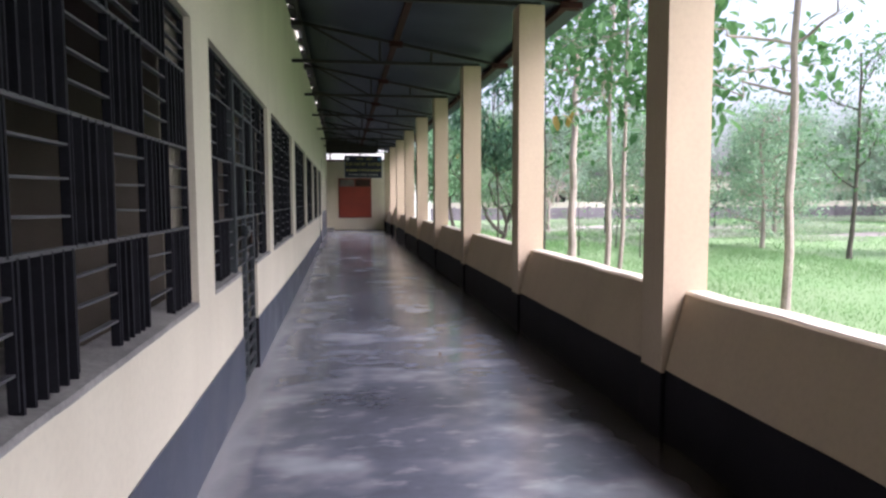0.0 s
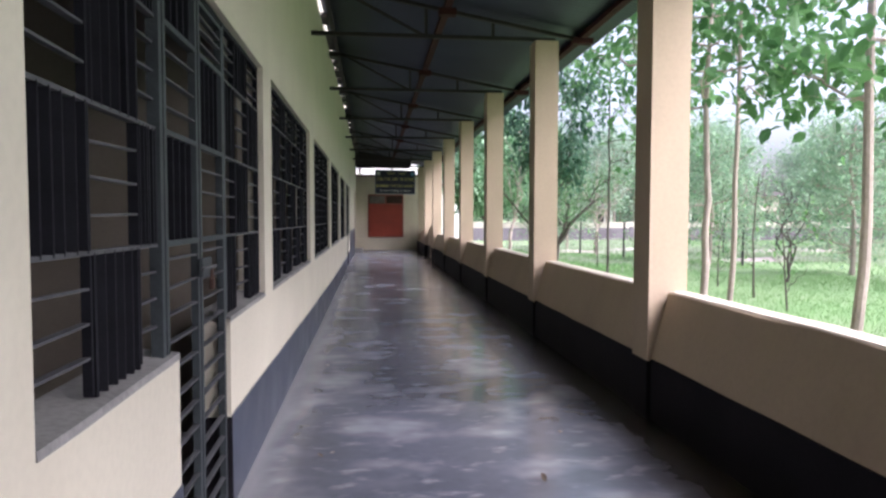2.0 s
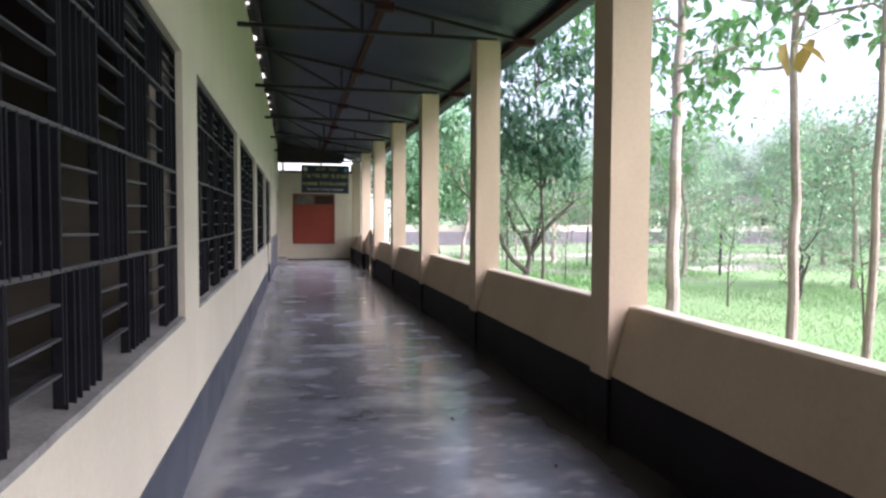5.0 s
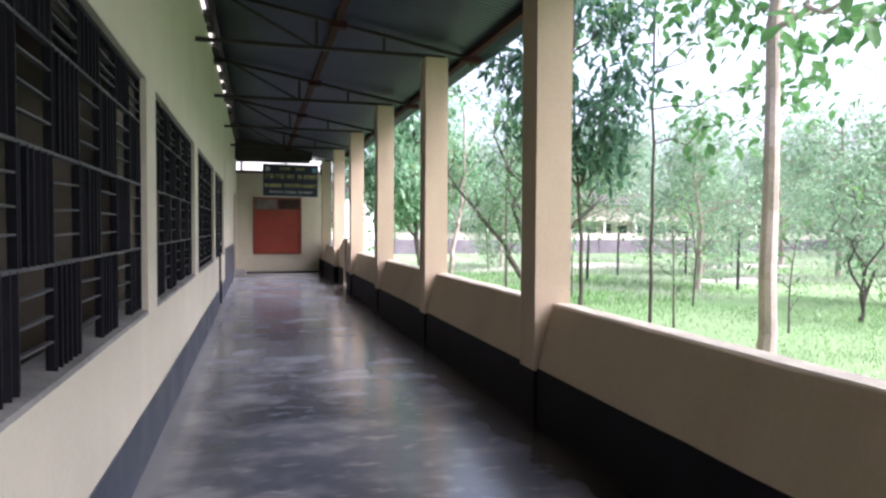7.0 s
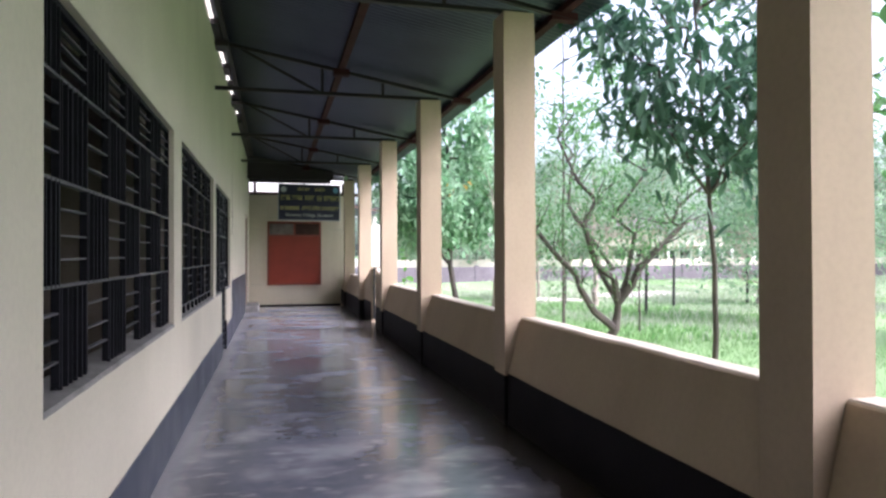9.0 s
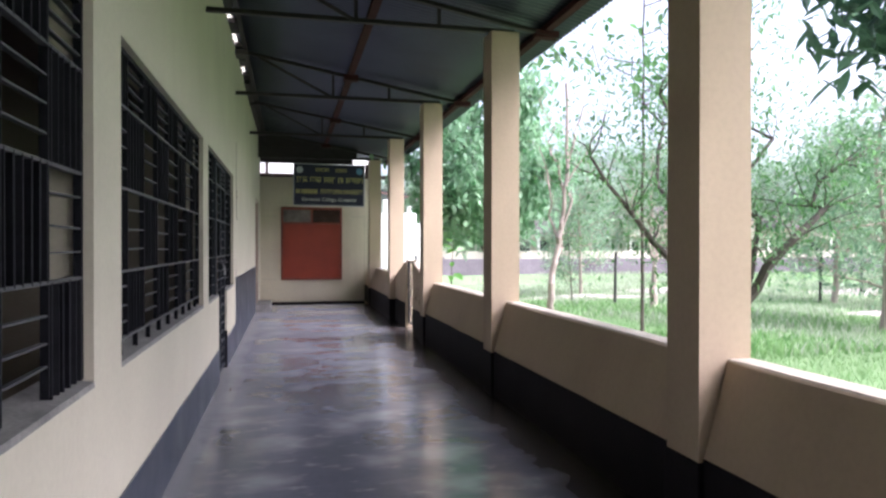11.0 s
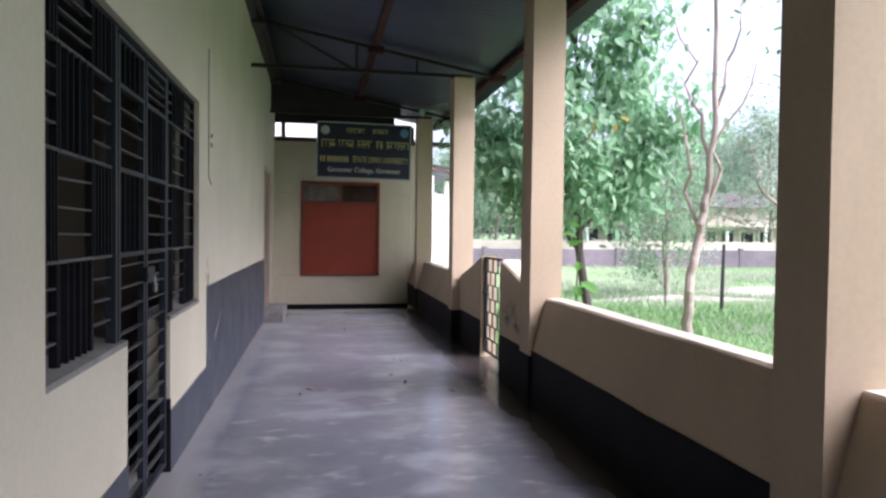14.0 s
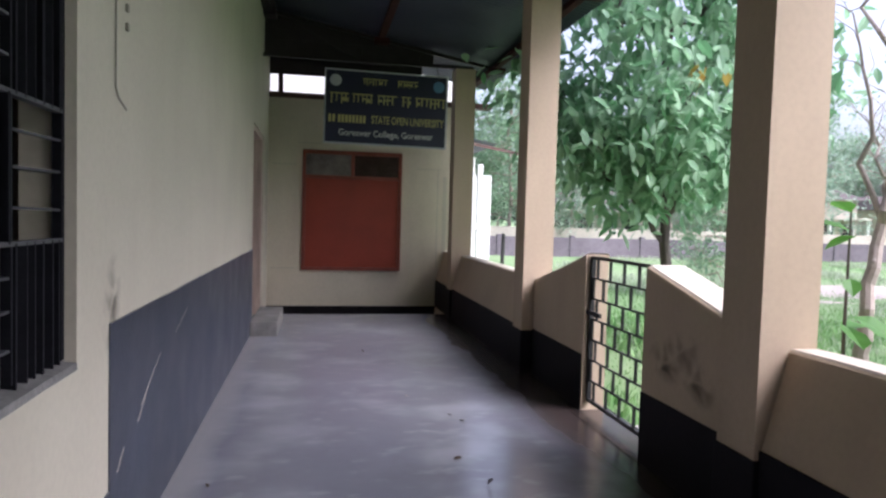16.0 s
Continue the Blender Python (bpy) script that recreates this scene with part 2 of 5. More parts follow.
BARK_PALE = material("pale_smooth_bark", (0.44, 0.36, 0.31), 0.85, var=0.35, scale=4, fine=40, bump=0.4, stretch=(1, 1, 0.5))
BARK_DARK = material("dark_thin_bark", (0.11, 0.095, 0.075), 0.9, var=0.4, scale=6, fine=50, bump=0.5)
STAKE = material("dark_stake", (0.04, 0.038, 0.036), 0.8, var=0.3, bump=0.2)
LEAF_MANGO = leaf_material("mango_leaf", (0.03, 0.09, 0.055), (0.14, 0.27, 0.17), 0.42)
LEAF_LIGHT = leaf_material("fresh_leaf", (0.07, 0.19, 0.05), (0.20, 0.36, 0.13), 0.45)
LEAF_TREE = leaf_material("pale_hanging_leaf", (0.12, 0.28, 0.13), (0.40, 0.58, 0.39), 0.55)
LEAF_WEED = leaf_material("weed_leaf", (0.13, 0.28, 0.09), (0.28, 0.44, 0.19), 0.5)
LEAF_FRESH = leaf_material("vine_leaf", (0.06, 0.20, 0.03), (0.12, 0.30, 0.05), 0.4)
LEAF_MID = leaf_material("mid_leaf", (0.055, 0.155, 0.05), (0.16, 0.32, 0.12), 0.45)
# far leaves are paled: the haze of distance is mixed into their colour
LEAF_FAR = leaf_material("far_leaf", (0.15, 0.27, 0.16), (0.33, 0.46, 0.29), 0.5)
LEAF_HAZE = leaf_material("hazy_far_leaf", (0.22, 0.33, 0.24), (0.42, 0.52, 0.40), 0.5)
DRY = material("dry_earth", (0.42, 0.36, 0.33), 0.95, var=0.3, scale=1.2, fine=14, bump=0.4)
LEAF_DRY = leaf_material("yellowed_leaf", (0.32, 0.20, 0.04), (0.45, 0.32, 0.08), 0.4)
GRASS = leaf_material("grass_blade", (0.165, 0.30, 0.12), (0.235, 0.375, 0.165), 0.55)
GRASS_PALE = leaf_material("pale_grass_blade", (0.30, 0.38, 0.24), (0.48, 0.52, 0.40), 0.5)
LITTER = leaf_material("dead_leaf", (0.025, 0.018, 0.012), (0.07, 0.045, 0.03), 0.1)


# ---- mesh helpers ----
def mesh_of(bm, name, mat):
    me = bpy.data.meshes.new(name)
    bm.normal_update()
    bm.to_mesh(me)
    bm.free()
    me.materials.append(mat)
    return me


def part(name, bm, mat, parent=None, label=""):
    ob = new(name, mesh_of(bm, name, mat))
    if parent is not None:
        ob.parent = parent
    return tagged(ob, label)


def share(name, me, parent, m):
    """One more piece on a mesh that is already there."""
    ob = new(name, me)
    ob.parent = parent
    ob.matrix_basis = m
    return ob


def thing(name, label, category, group="", at=(0, 0, 0), kind=""):
    ob = new(name)
    ob.location = at
    ob.empty_display_size = 0.1
    return tagged(ob, label, category, group, kind)


def box(bm, x0, x1, y0, y1, z0, z1, bevel=0.0):
    vs = [bm.verts.new((x, y, z)) for z in (z0, z1) for x, y in ((x0, y0), (x1, y0), (x1, y1), (x0, y1))]
    fs = [bm.faces.new([vs[i] for i in f]) for f in ((3, 2, 1, 0), (4, 5, 6, 7), (0, 1, 5, 4), (1, 2, 6, 5), (2, 3, 7, 6), (3, 0, 4, 7))]
    if bevel:
        es = list({e for f in fs for e in f.edges})
        bmesh.ops.bevel(bm, geom=es, offset=bevel, segments=2, affect="EDGES", profile=0.6)
    return fs


def bx(x0, x1, y0, y1, z0, z1, bevel=0.0):
    bm = bmesh.new()
    box(bm, x0, x1, y0, y1, z0, z1, bevel)
    return bm


def beam(bm, p, q, w, h):
    """A straight square-edged bar from p to q."""
    p, q = Vector(p), Vector(q)
    d = (q - p).normalized()
    up = Vector((0, 0, 1)) if abs(d.z) < 0.95 else Vector((0, 1, 0))
    s = d.cross(up).normalized() * w / 2
    u = s.cross(d).normalized() * h / 2
    vs = [bm.verts.new(c + a * s + b * u) for c in (p, q) for a, b in ((-1, -1), (1, -1), (1, 1), (-1, 1))]
    for f in ((3, 2, 1, 0), (4, 5, 6, 7), (0, 1, 5, 4), (1, 2, 6, 5), (2, 3, 7, 6), (3, 0, 4, 7)):
        bm.faces.new([vs[i] for i in f])


def angle_iron(bm, p, q, w=0.05, t=0.006):
    """An L-section bar: two thin legs at right angles."""
    p, q = Vector(p), Vector(q)
    d = (q - p).normalized()
    up = Vector((0, 0, 1)) if abs(d.z) < 0.95 else Vector((1, 0, 0))
    s = d.cross(up).normalized()
    u = s.cross(d).normalized()
    beam(bm, p + u * (w / 2), q + u * (w / 2), t, w)
    beam(bm, p + s * (w / 2), q + s * (w / 2), w, t)


def extrude_profile(bm, profile, y0, y1, steps=1, wobble=0.0):
    """A closed x-z profile swept along y, with its ends closed."""
    rings = []
    for k in range(steps + 1):
        y = y0 + (y1 - y0) * k / steps
        ring = []
        for x, z in profile:
            dx = wobble * (noise.noise((y * 1.7, z * 3, x)) if 0 < k < steps else 0)
            dz = wobble * (noise.noise((y * 1.3 + 9, z, x)) if 0 < k < steps and z > 0.3 else 0)
            ring.append(bm.verts.new((x + dx, y, z + dz)))
        rings.append(ring)
    n = len(profile)
    for a, b in zip(rings, rings[1:]):
        for i in range(n):
            bm.faces.new((a[i], a[(i + 1) % n], b[(i + 1) % n], b[i]))
    bm.faces.new(list(reversed(rings[0])))
    bm.faces.new(rings[-1])
    bmesh.ops.recalc_face_normals(bm, faces=bm.faces[:])


def tube(bm, pts, radii, sides=8):
    """A tapered tube along points."""
    rings = []
    for i, p in enumerate(pts):
        p = Vector(p)
        a = Vector(pts[max(i - 1, 0)])
        b = Vector(pts[min(i + 1, len(pts) - 1)])
        d = (b - a).normalized()
        ref = Vector((1, 0, 0)) if abs(d.x) < 0.8 else Vector((0, 1, 0))
        s = d.cross(ref).normalized()
        u = d.cross(s).normalized()
        rings.append([bm.verts.new(p + radii[i] * (math.cos(2 * math.pi * k / sides) * s + math.sin(2 * math.pi * k / sides) * u)) for k in range(sides)])
    for a, b in zip(rings, rings[1:]):
        for k in range(sides):
            bm.faces.new((a[k], a[(k + 1) % sides], b[(k + 1) % sides], b[k]))
    bm.faces.new(rings[0])
    bm.faces.new(list(reversed(rings[-1])))
    bmesh.ops.recalc_face_normals(bm, faces=bm.faces[:])


# ---- plan ----
BAY = 3.2            # spacing of the pillars
PX0, PX1 = 2.515, 2.785
PD = 0.265           # depth of a pillar along the walk
SILL, HEAD = 0.885, 2.28
END_Y = 30.10
BACK_Y = -5.2
GROUND = -0.3
# openings in the classroom wall: near and far edge, and the doorway's edges where there is one
OPENINGS = [(-3.0, -0.25, None), (0.15, 3.06, None), (3.48, 6.33, (4.47, 5.30)), (6.66, 9.42, None), (9.95, 12.80, None), (13.18, 15.95, None), (16.36, 19.12, None), (19.48, 22.16, (20.38, 21.24))]
DOOR_END = (27.82, 29.30, 2.40)
WALL_T = 0.16
WALL_TOP = 4.285


def roof_z(x):
    return 4.07 - 0.18 * x


# ---- floor and walls ----
bm = bmesh.new()
nx, ny = 14, 150
grid = [[bm.verts.new((-0.1 + 2.95 * i / nx, BACK_Y - 0.2 + (29.26 - BACK_Y + 0.2) * j / ny, 0.002 * noise.noise((i * 0.7, j * 0.23, 0)) if 0 < i < nx else 0)) for i in range(nx + 1)] for j in range(ny + 1)]
for j in range(ny):
    for i in range(nx):
        bm.faces.new((grid[j][i], grid[j][i + 1], grid[j + 1][i + 1], grid[j + 1][i])).smooth = True
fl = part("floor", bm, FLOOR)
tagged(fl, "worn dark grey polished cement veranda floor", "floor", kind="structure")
plinth = part("plinth", bx(-0.1, 2.84, BACK_Y - 0.2, 29.26, -0.6, -0.06), CEMENT)
tagged(plinth, "bare cement plinth under the veranda", "plinth", kind="structure")

# the classroom wall, laid up as blocks round its openings
bm = bmesh.new()
ys = sorted({BACK_Y, END_Y + 0.2, DOOR_END[0], DOOR_END[1], *[v for a, b, d in OPENINGS for v in ((a, b) + (d or ()))]})
for a, b in zip(ys, ys[1:]):
    mid = (a + b) / 2
    hole = next((o for o in OPENINGS if o[0] < mid < o[1]), None)
    if hole:
        if not (hole[2] and hole[2][0] < mid < hole[2][1]):
            box(bm, -WALL_T, 0, a, b, -0.05, SILL)
        box(bm, -WALL_T, 0, a, b, HEAD, WALL_TOP)
    elif DOOR_END[0] < mid < DOOR_END[1]:
        box(bm, -WALL_T, 0, a, b, DOOR_END[2], WALL_TOP)
    else:
        box(bm, -WALL_T, 0, a, b, -0.05, WALL_TOP)
wall_w = part("wall_west", bm, CREAM)
tagged(wall_w, "cream distempered classroom wall with barred openings", "wall", kind="structure")

# painted dado along the classroom wall
edges = [(BACK_Y, 4.47, 0.44, 0.43), (5.30, 9.0, 0.43, 0.37), (9.0, 13.0, 0.37, 0.33), (13.0, 20.38, 0.33, 0.34), (21.24, 22.48, 0.35, 0.36)]
for a, b, za, zb in edges:
    bm = bmesh.new()
    n = max(2, int((b - a) / 0.25))
    prev = None
    for k in range(n + 1):
        y = a + (b - a) * k / n
        z = za + (zb - za) * k / n + 0.008 * noise.noise((y * 2.1, 3, 0))
        ring = [bm.verts.new(c) for c in ((0.0005, y, 0), (0.006, y, 0), (0.006, y, z), (0.0005, y, z))]
        if prev:
            for i in range(3):
                bm.faces.new((prev[i], prev[i + 1], ring[i + 1], ring[i]))
        else:
            bm.faces.new(ring)
        prev = ring
    bm.faces.new(list(reversed(prev)))
    bmesh.ops.recalc_face_normals(bm, faces=bm.faces[:])
    tagged(part("dado", bm, DADO), "low slate-grey painted dado band", "dado", kind="structure")
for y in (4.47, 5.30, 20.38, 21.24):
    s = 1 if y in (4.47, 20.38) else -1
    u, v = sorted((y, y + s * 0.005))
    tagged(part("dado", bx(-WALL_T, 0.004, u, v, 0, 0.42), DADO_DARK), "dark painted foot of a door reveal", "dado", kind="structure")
bm = bmesh.new()
n = 46
prev = None
for k in range(n + 1):
    y = 22.48 + (27.81 - 22.48) * k / n
    z = 0.962 + 0.006 * noise.noise((y * 2.4, 7, 0)) - 0.006 * (y - 22.48) / 5
    ring = [bm.verts.new(c) for c in ((0.0005, y, 0), (0.007, y, 0), (0.007, y, z), (0.0005, y, z))]
    if prev:
        for i in range(3):
            bm.faces.new((prev[i], prev[i + 1], ring[i + 1], ring[i]))
    else:
        bm.faces.new(ring)
    prev = ring
bm.faces.new(list(reversed(prev)))
bmesh.ops.recalc_face_normals(bm, faces=bm.faces[:])
tagged(part("dado", bm, DADO), "tall slate-grey painted dado panel with scratches", "dado", kind="structure")
bm = bmesh.new()
for y0, z0, y1, z1 in ((22.9, 0.55, 23.25, 0.70), (22.85, 0.50, 22.98, 0.57), (23.6, 0.74, 23.9, 0.82), (25.8, 0.62, 25.86, 0.70), (22.56, 0.40, 22.66, 0.46)):
    p, q = Vector((0.0078, y0, z0)), Vector((0.0078, y1, z1))
    prev = p
    for k in range(1, 7):
        c = p.lerp(q, k / 6) + Vector((0, 0, 0.012 * noise.noise((k * 1.3, y0, 1))))
        beam(bm, prev, c, 0.001, 0.006 * (1 - 0.5 * k / 6))
        prev = c
tagged(part("trim", bm, COPING), "pale scratches in the dado paint", "scratches", kind="structure")

# cement sills of the openings
for k, (a, b, d) in enumerate(OPENINGS):
    runs = [(a, b)] if not d else [(a, d[0]), (d[1], b)]
    for u, v in runs:
        bm = bmesh.new()
        n = max(3, int((v - u) / 0.12))
        prev = None
        for i in range(n + 1):
            y = u + (v - u) * i / n
            w = 0.005 * noise.noise((y * 5, k, 2))
            ring = [bm.verts.new(c) for c in ((-WALL_T, y, SILL - 0.01), (0.003 + w * 0.4, y, SILL - 0.012 + w), (0.001 + w * 0.4, y, SILL + 0.010 + w), (-WALL_T, y, SILL + 0.03 + w))]
            if prev:
                for j in range(4):
                    bm.faces.new((prev[j], prev[(j + 1) % 4], ring[(j + 1) % 4], ring[j]))
            else:
                bm.faces.new(ring)
            prev = ring
        bm.faces.new(list(reversed(prev)))
        bmesh.ops.recalc_face_normals(bm, faces=bm.faces[:])
        tagged(part("window_sill", bm, CEMENT), "rough bare cement window sill", "sill", kind="structure")

# classrooms behind the grilles
room = bmesh.new()
box(room, -6.2, -WALL_T, BACK_Y, END_Y + 0.2, -0.1, 0.0)
tagged(part("floor_room", room, CEMENT), "grey cement classroom floor", "floor", kind="structure")
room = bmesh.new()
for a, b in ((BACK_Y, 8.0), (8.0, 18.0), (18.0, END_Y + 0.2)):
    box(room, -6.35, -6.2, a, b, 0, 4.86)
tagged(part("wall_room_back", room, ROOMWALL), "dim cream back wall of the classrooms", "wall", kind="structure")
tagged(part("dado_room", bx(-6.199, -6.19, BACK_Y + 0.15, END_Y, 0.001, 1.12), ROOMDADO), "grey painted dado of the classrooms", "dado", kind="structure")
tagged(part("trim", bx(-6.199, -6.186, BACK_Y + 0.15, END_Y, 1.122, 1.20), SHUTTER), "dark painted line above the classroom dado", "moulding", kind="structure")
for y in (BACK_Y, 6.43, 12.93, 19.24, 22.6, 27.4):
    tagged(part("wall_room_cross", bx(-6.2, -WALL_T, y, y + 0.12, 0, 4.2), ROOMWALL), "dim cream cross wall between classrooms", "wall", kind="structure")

# end wall, with the other building's clerestory above it
bm = bmesh.new()
box(bm, -0.9, 2.80, END_Y, END_Y + 0.2, 0.0, 3.07)
tagged(part("wall_north", bm, END_CREAM_LIT), "cream end wall of the veranda", "wall", kind="structure")
# wall foot and drain are coloured black for the shade down in the drop
tagged(part("wall_foot", bx(-0.9, 2.80, END_Y + 0.012, END_Y + 0.19, -0.6, -0.002), DADO_DARK), "black foot of the end wall", "wall", kind="structure")
tagged(part("drain", bx(-0.2, 2.8, 29.27, END_Y + 0.009, -0.5, -0.22, 0.004), DADO_DARK), "dark open drain along the foot of the end wall", "drain", kind="structure")
bm = bmesh.new()
box(bm, -0.6, 3.35, END_Y - 0.04, END_Y + 0.16, 3.072, 3.15, 0.006)
tagged(part("trim", bm, WOOD_BEAM), "dark brown wall plate on the end wall", "beam", kind="structure")
tagged(part("gable_board", bx(0.001, 2.25, 29.12, 29.15, 3.44, 3.66), STEEL_DARK), "dark boarding under the end of the roof", "boarding", kind="structure")
tagged(part("gable_board", bx(-0.9, 2.25, END_Y + 0.03, END_Y + 0.06, 3.42, 4.15), STEEL_DARK), "dark boarding above the clerestory", "boarding", kind="structure")
bm = bmesh.new()
prof = [(0.001, 3.662), (2.25, 3.662), (2.25, roof_z(2.25) - 0.03), (0.001, roof_z(0.0) - 0.03)]
front, back = ([bm.verts.new((x, y, z)) for x, z in prof] for y in (29.12, 29.15))
bm.faces.new(front)
bm.faces.new(list(reversed(back)))
for i in range(4):
    bm.faces.new((front[i], back[i], back[(i + 1) % 4], front[(i + 1) % 4]))
bmesh.ops.recalc_face_normals(bm, faces=bm.faces[:])
tagged(part("gable_board", bm, STEEL_DARK), "dark upper boarding that closes the roof's end", "boarding", kind="structure")
for x in (0.16, 1.5, 2.6):
    tagged(part("trim", bx(x - 0.035, x + 0.035, END_Y, END_Y + 0.09, 3.151, 3.418, 0.004), WOOD_BEAM), "dark brown stud above the wall plate", "post", kind="structure")
tagged(part("wall_south", bx(-0.2, 2.8, BACK_Y - 0.2, BACK_Y - 0.001, 0, 4.0), CREAM), "plain cream wall behind the walk's start", "wall", kind="structure")
# raised plaster lines on the end wall
bm = bmesh.new()
for x0, x1, z0, z1 in ((0.05, 0.40, 2.10, 2.115), (0.05, 0.40, 0.56, 0.575), (2.20, 2.58, 2.10, 2.115), (2.53, 2.545, 0.6, 2.10), (0.42, 2.1, 2.42, 2.435), (2.62, 2.68, 0.1, 2.0)):
    box(bm, x0, x1, END_Y - 0.006, END_Y - 0.0005, z0, z1)
tagged(part("trim", bm, CREAM), "thin raised plaster lines on the end wall", "moulding", kind="structure")

# roof of the veranda: corrugated sheet, one mesh
def corrugated(name, x0, x1, zf, y0, y1, label, cols=5):
    verts, faces = [], []
    step = 0.0127
    ny = int((y1 - y0) / step)
    for j in range(ny + 1):
        y = y0 + j * step
        wave = 0.009 * math.sin(2 * math.pi * y / 0.0762)
        lap = 0.004 * (int(y / 0.61) % 2)
        for i in range(cols + 1):
            x = x0 + (x1 - x0) * i / cols
            verts.append((x, y, zf(x) + wave + lap + 0.012 * noise.noise((x * 0.8, y * 0.6, 4))))
    for j in range(ny):
        for i in range(cols):
            a = j * (cols + 1) + i
            faces.append((a, a + 1, a + cols + 2, a + cols + 1))
    me = bpy.data.meshes.new(name)
    me.from_pydata(verts, [], faces)
    me.materials.append(TIN)
    for p in me.polygons:
        p.use_smooth = True
    ob = new(name, me)
    ob.modifiers.new("sheet", "SOLIDIFY").thickness = 0.002
    return tagged(ob, label, "roof", kind="structure")


corrugated("ceiling", 0.034, 3.36, roof_z, BACK_Y - 0.2, END_Y + 0.45, "grey corrugated tin sheets of the veranda roof")
bm = bmesh.new()
vs = [bm.verts.new(c) for c in ((-0.12, BACK_Y - 0.3, 4.30), (-6.9, BACK_Y - 0.3, 5.05), (-6.9, END_Y + 0.5, 5.05), (-0.12, END_Y + 0.5, 4.30))]
bm.faces.new(vs)
bmesh.ops.solidify(bm, geom=bm.faces[:], thickness=0.04)
tagged(part("ceiling_rooms", bm, STEEL_DARK), "dark tin roof over the classrooms", "roof", kind="structure")

# purlins
def purlin(x, drop, w, mat, label):
    bm = bmesh.new()
    z = roof_z(x) - drop
    box(bm, x - w / 2, x + w / 2, BACK_Y - 0.1, END_Y + 0.4, z - 0.06, z, 0.004)
    tagged(part("purlin", bm, mat), label, "purlin", "purlins of the veranda roof", kind="structure")


purlin(1.52, 0.016, 0.085, STEEL, "rusty red steel purlin under the tin roof")
purlin(3.10, 0.016, 0.08, STEEL, "rusty red steel eave purlin under the tin roof")
purlin(0.13, 0.016, 0.05, STEEL_DARK, "dark steel purlin beside the wall")


def truss(y):
    """One light lean-to truss of angle iron, from the wall to its pillar."""
    t = thing("roof_truss", "dark rusty angle-iron roof truss bearing on a pillar", "truss", "veranda roof trusses", (0, y, 0))
    top = lambda x: roof_z(x) - 0.115
    bm = bmesh.new()
    angle_iron(bm, (0.0, 0, top(0.0)), (3.22, 0, top(3.22)), 0.05)
    part("top_chord", bm, STEEL_DARK, t)
    bm = bmesh.new()
    angle_iron(bm, (0.0, 0, 3.39), (2.78, 0, 3.39), 0.05)
    part("bottom_chord", bm, STEEL_DARK, t)
    for x in (1.28, 2.05):
        bm = bmesh.new()
        beam(bm, (x, 0.012, 3.395), (x, 0.012, top(x) + 0.01), 0.035, 0.012)
        part("web_post", bm, STEEL_DARK, t)
    for x0, x1 in ((0.30, 1.28),):
        bm = bmesh.new()
        beam(bm, (x0, -0.012, top(x0)), (x1, -0.012, 3.405), 0.012, 0.035)
        part("web_diagonal", bm, STEEL_DARK, t)
    bm = bmesh.new()
    box(bm, 1.42, 1.62, -0.06, 0.06, top(1.52) - 0.03, top(1.52) + 0.05, 0.006)
    part("cleat", bm, STEEL, t)
    bm = bmesh.new()
    box(bm, 2.98, 3.22, -0.05, 0.05, top(3.1) - 0.02, top(3.1) + 0.05, 0.006)
    part("cleat", bm, STEEL, t)
    bm = bmesh.new()
    box(bm, 0.001, 0.16, -0.12, 0.12, top(0.06) - 0.05, top(0.06) + 0.02, 0.01)
    part("wall_bracket", bm, STEEL_DARK, t)
    return t


first = truss(-BAY + PD / 2)
for k in range(0, 10):
    copy_thing(first, pose(0, k * BAY + PD / 2, 0))
# odd short packing pieces that stop up the slot along the wall
for k in range(34):
    y = -4.5 + k * 0.86 + random.uniform(-0.25, 0.25)
    w = random.uniform(0.2, 0.6)
    tagged(part("trim", bx(0.001, 0.09, y, y + w, 3.99, 4.05, 0.004), STEEL_DARK), "dark packing piece under the roof sheet", "packing", kind="structure")


tagged(part("trim", bx(0.001, 0.09, 24.2, END_Y + 0.4, 3.93, 4.05, 0.004), STEEL_DARK), "dark board closing the slot by the end of the roof", "board", kind="structure")

# ---- pillars, parapet, gate ----
def pillar(y):
    t = thing("pillar", "square peach-cream plastered pillar with a black painted foot", "pillar", "veranda pillars", (PX0, y, 0))
    w, d = PX1 - PX0, PD
    bm = bmesh.new()
    rings = []
    for k in range(18):
        z = -0.02 + 3.395 * k / 17
        ring = []
        for cx, cy in ((0, 0), (w, 0), (w, d), (0, d)):
            jx = 0.004 * noise.noise((cx * 9, z * 1.1, cy * 9 + 1))
            jy = 0.004 * noise.noise((cx * 9 + 5, z * 1.1, cy * 9))
            ring.append(bm.verts.new((cx + jx, cy + jy, z)))
        rings.append(ring)
    for a, b in zip(rings, rings[1:]):
        for i in range(4):
            bm.faces.new((a[i], a[(i + 1) % 4], b[(i + 1) % 4], b[i]))
    bm.faces.new(list(reversed(rings[0])))
    bm.faces.new(rings[-1])
    bmesh.ops.bevel(bm, geom=[e for e in bm.edges if abs(e.verts[0].co.z - e.verts[1].co.z) > 0.1], offset=0.008, segments=2, affect="EDGES")
    bmesh.ops.recalc_face_normals(bm, faces=bm.faces[:])
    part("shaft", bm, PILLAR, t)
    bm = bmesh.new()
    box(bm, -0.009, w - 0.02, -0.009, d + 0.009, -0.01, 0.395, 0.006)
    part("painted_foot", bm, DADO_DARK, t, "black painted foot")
    return t


p0 = pillar(-BAY)
for k in range(0, 10):
    copy_thing(p0, pose(PX0, k * BAY, 0))


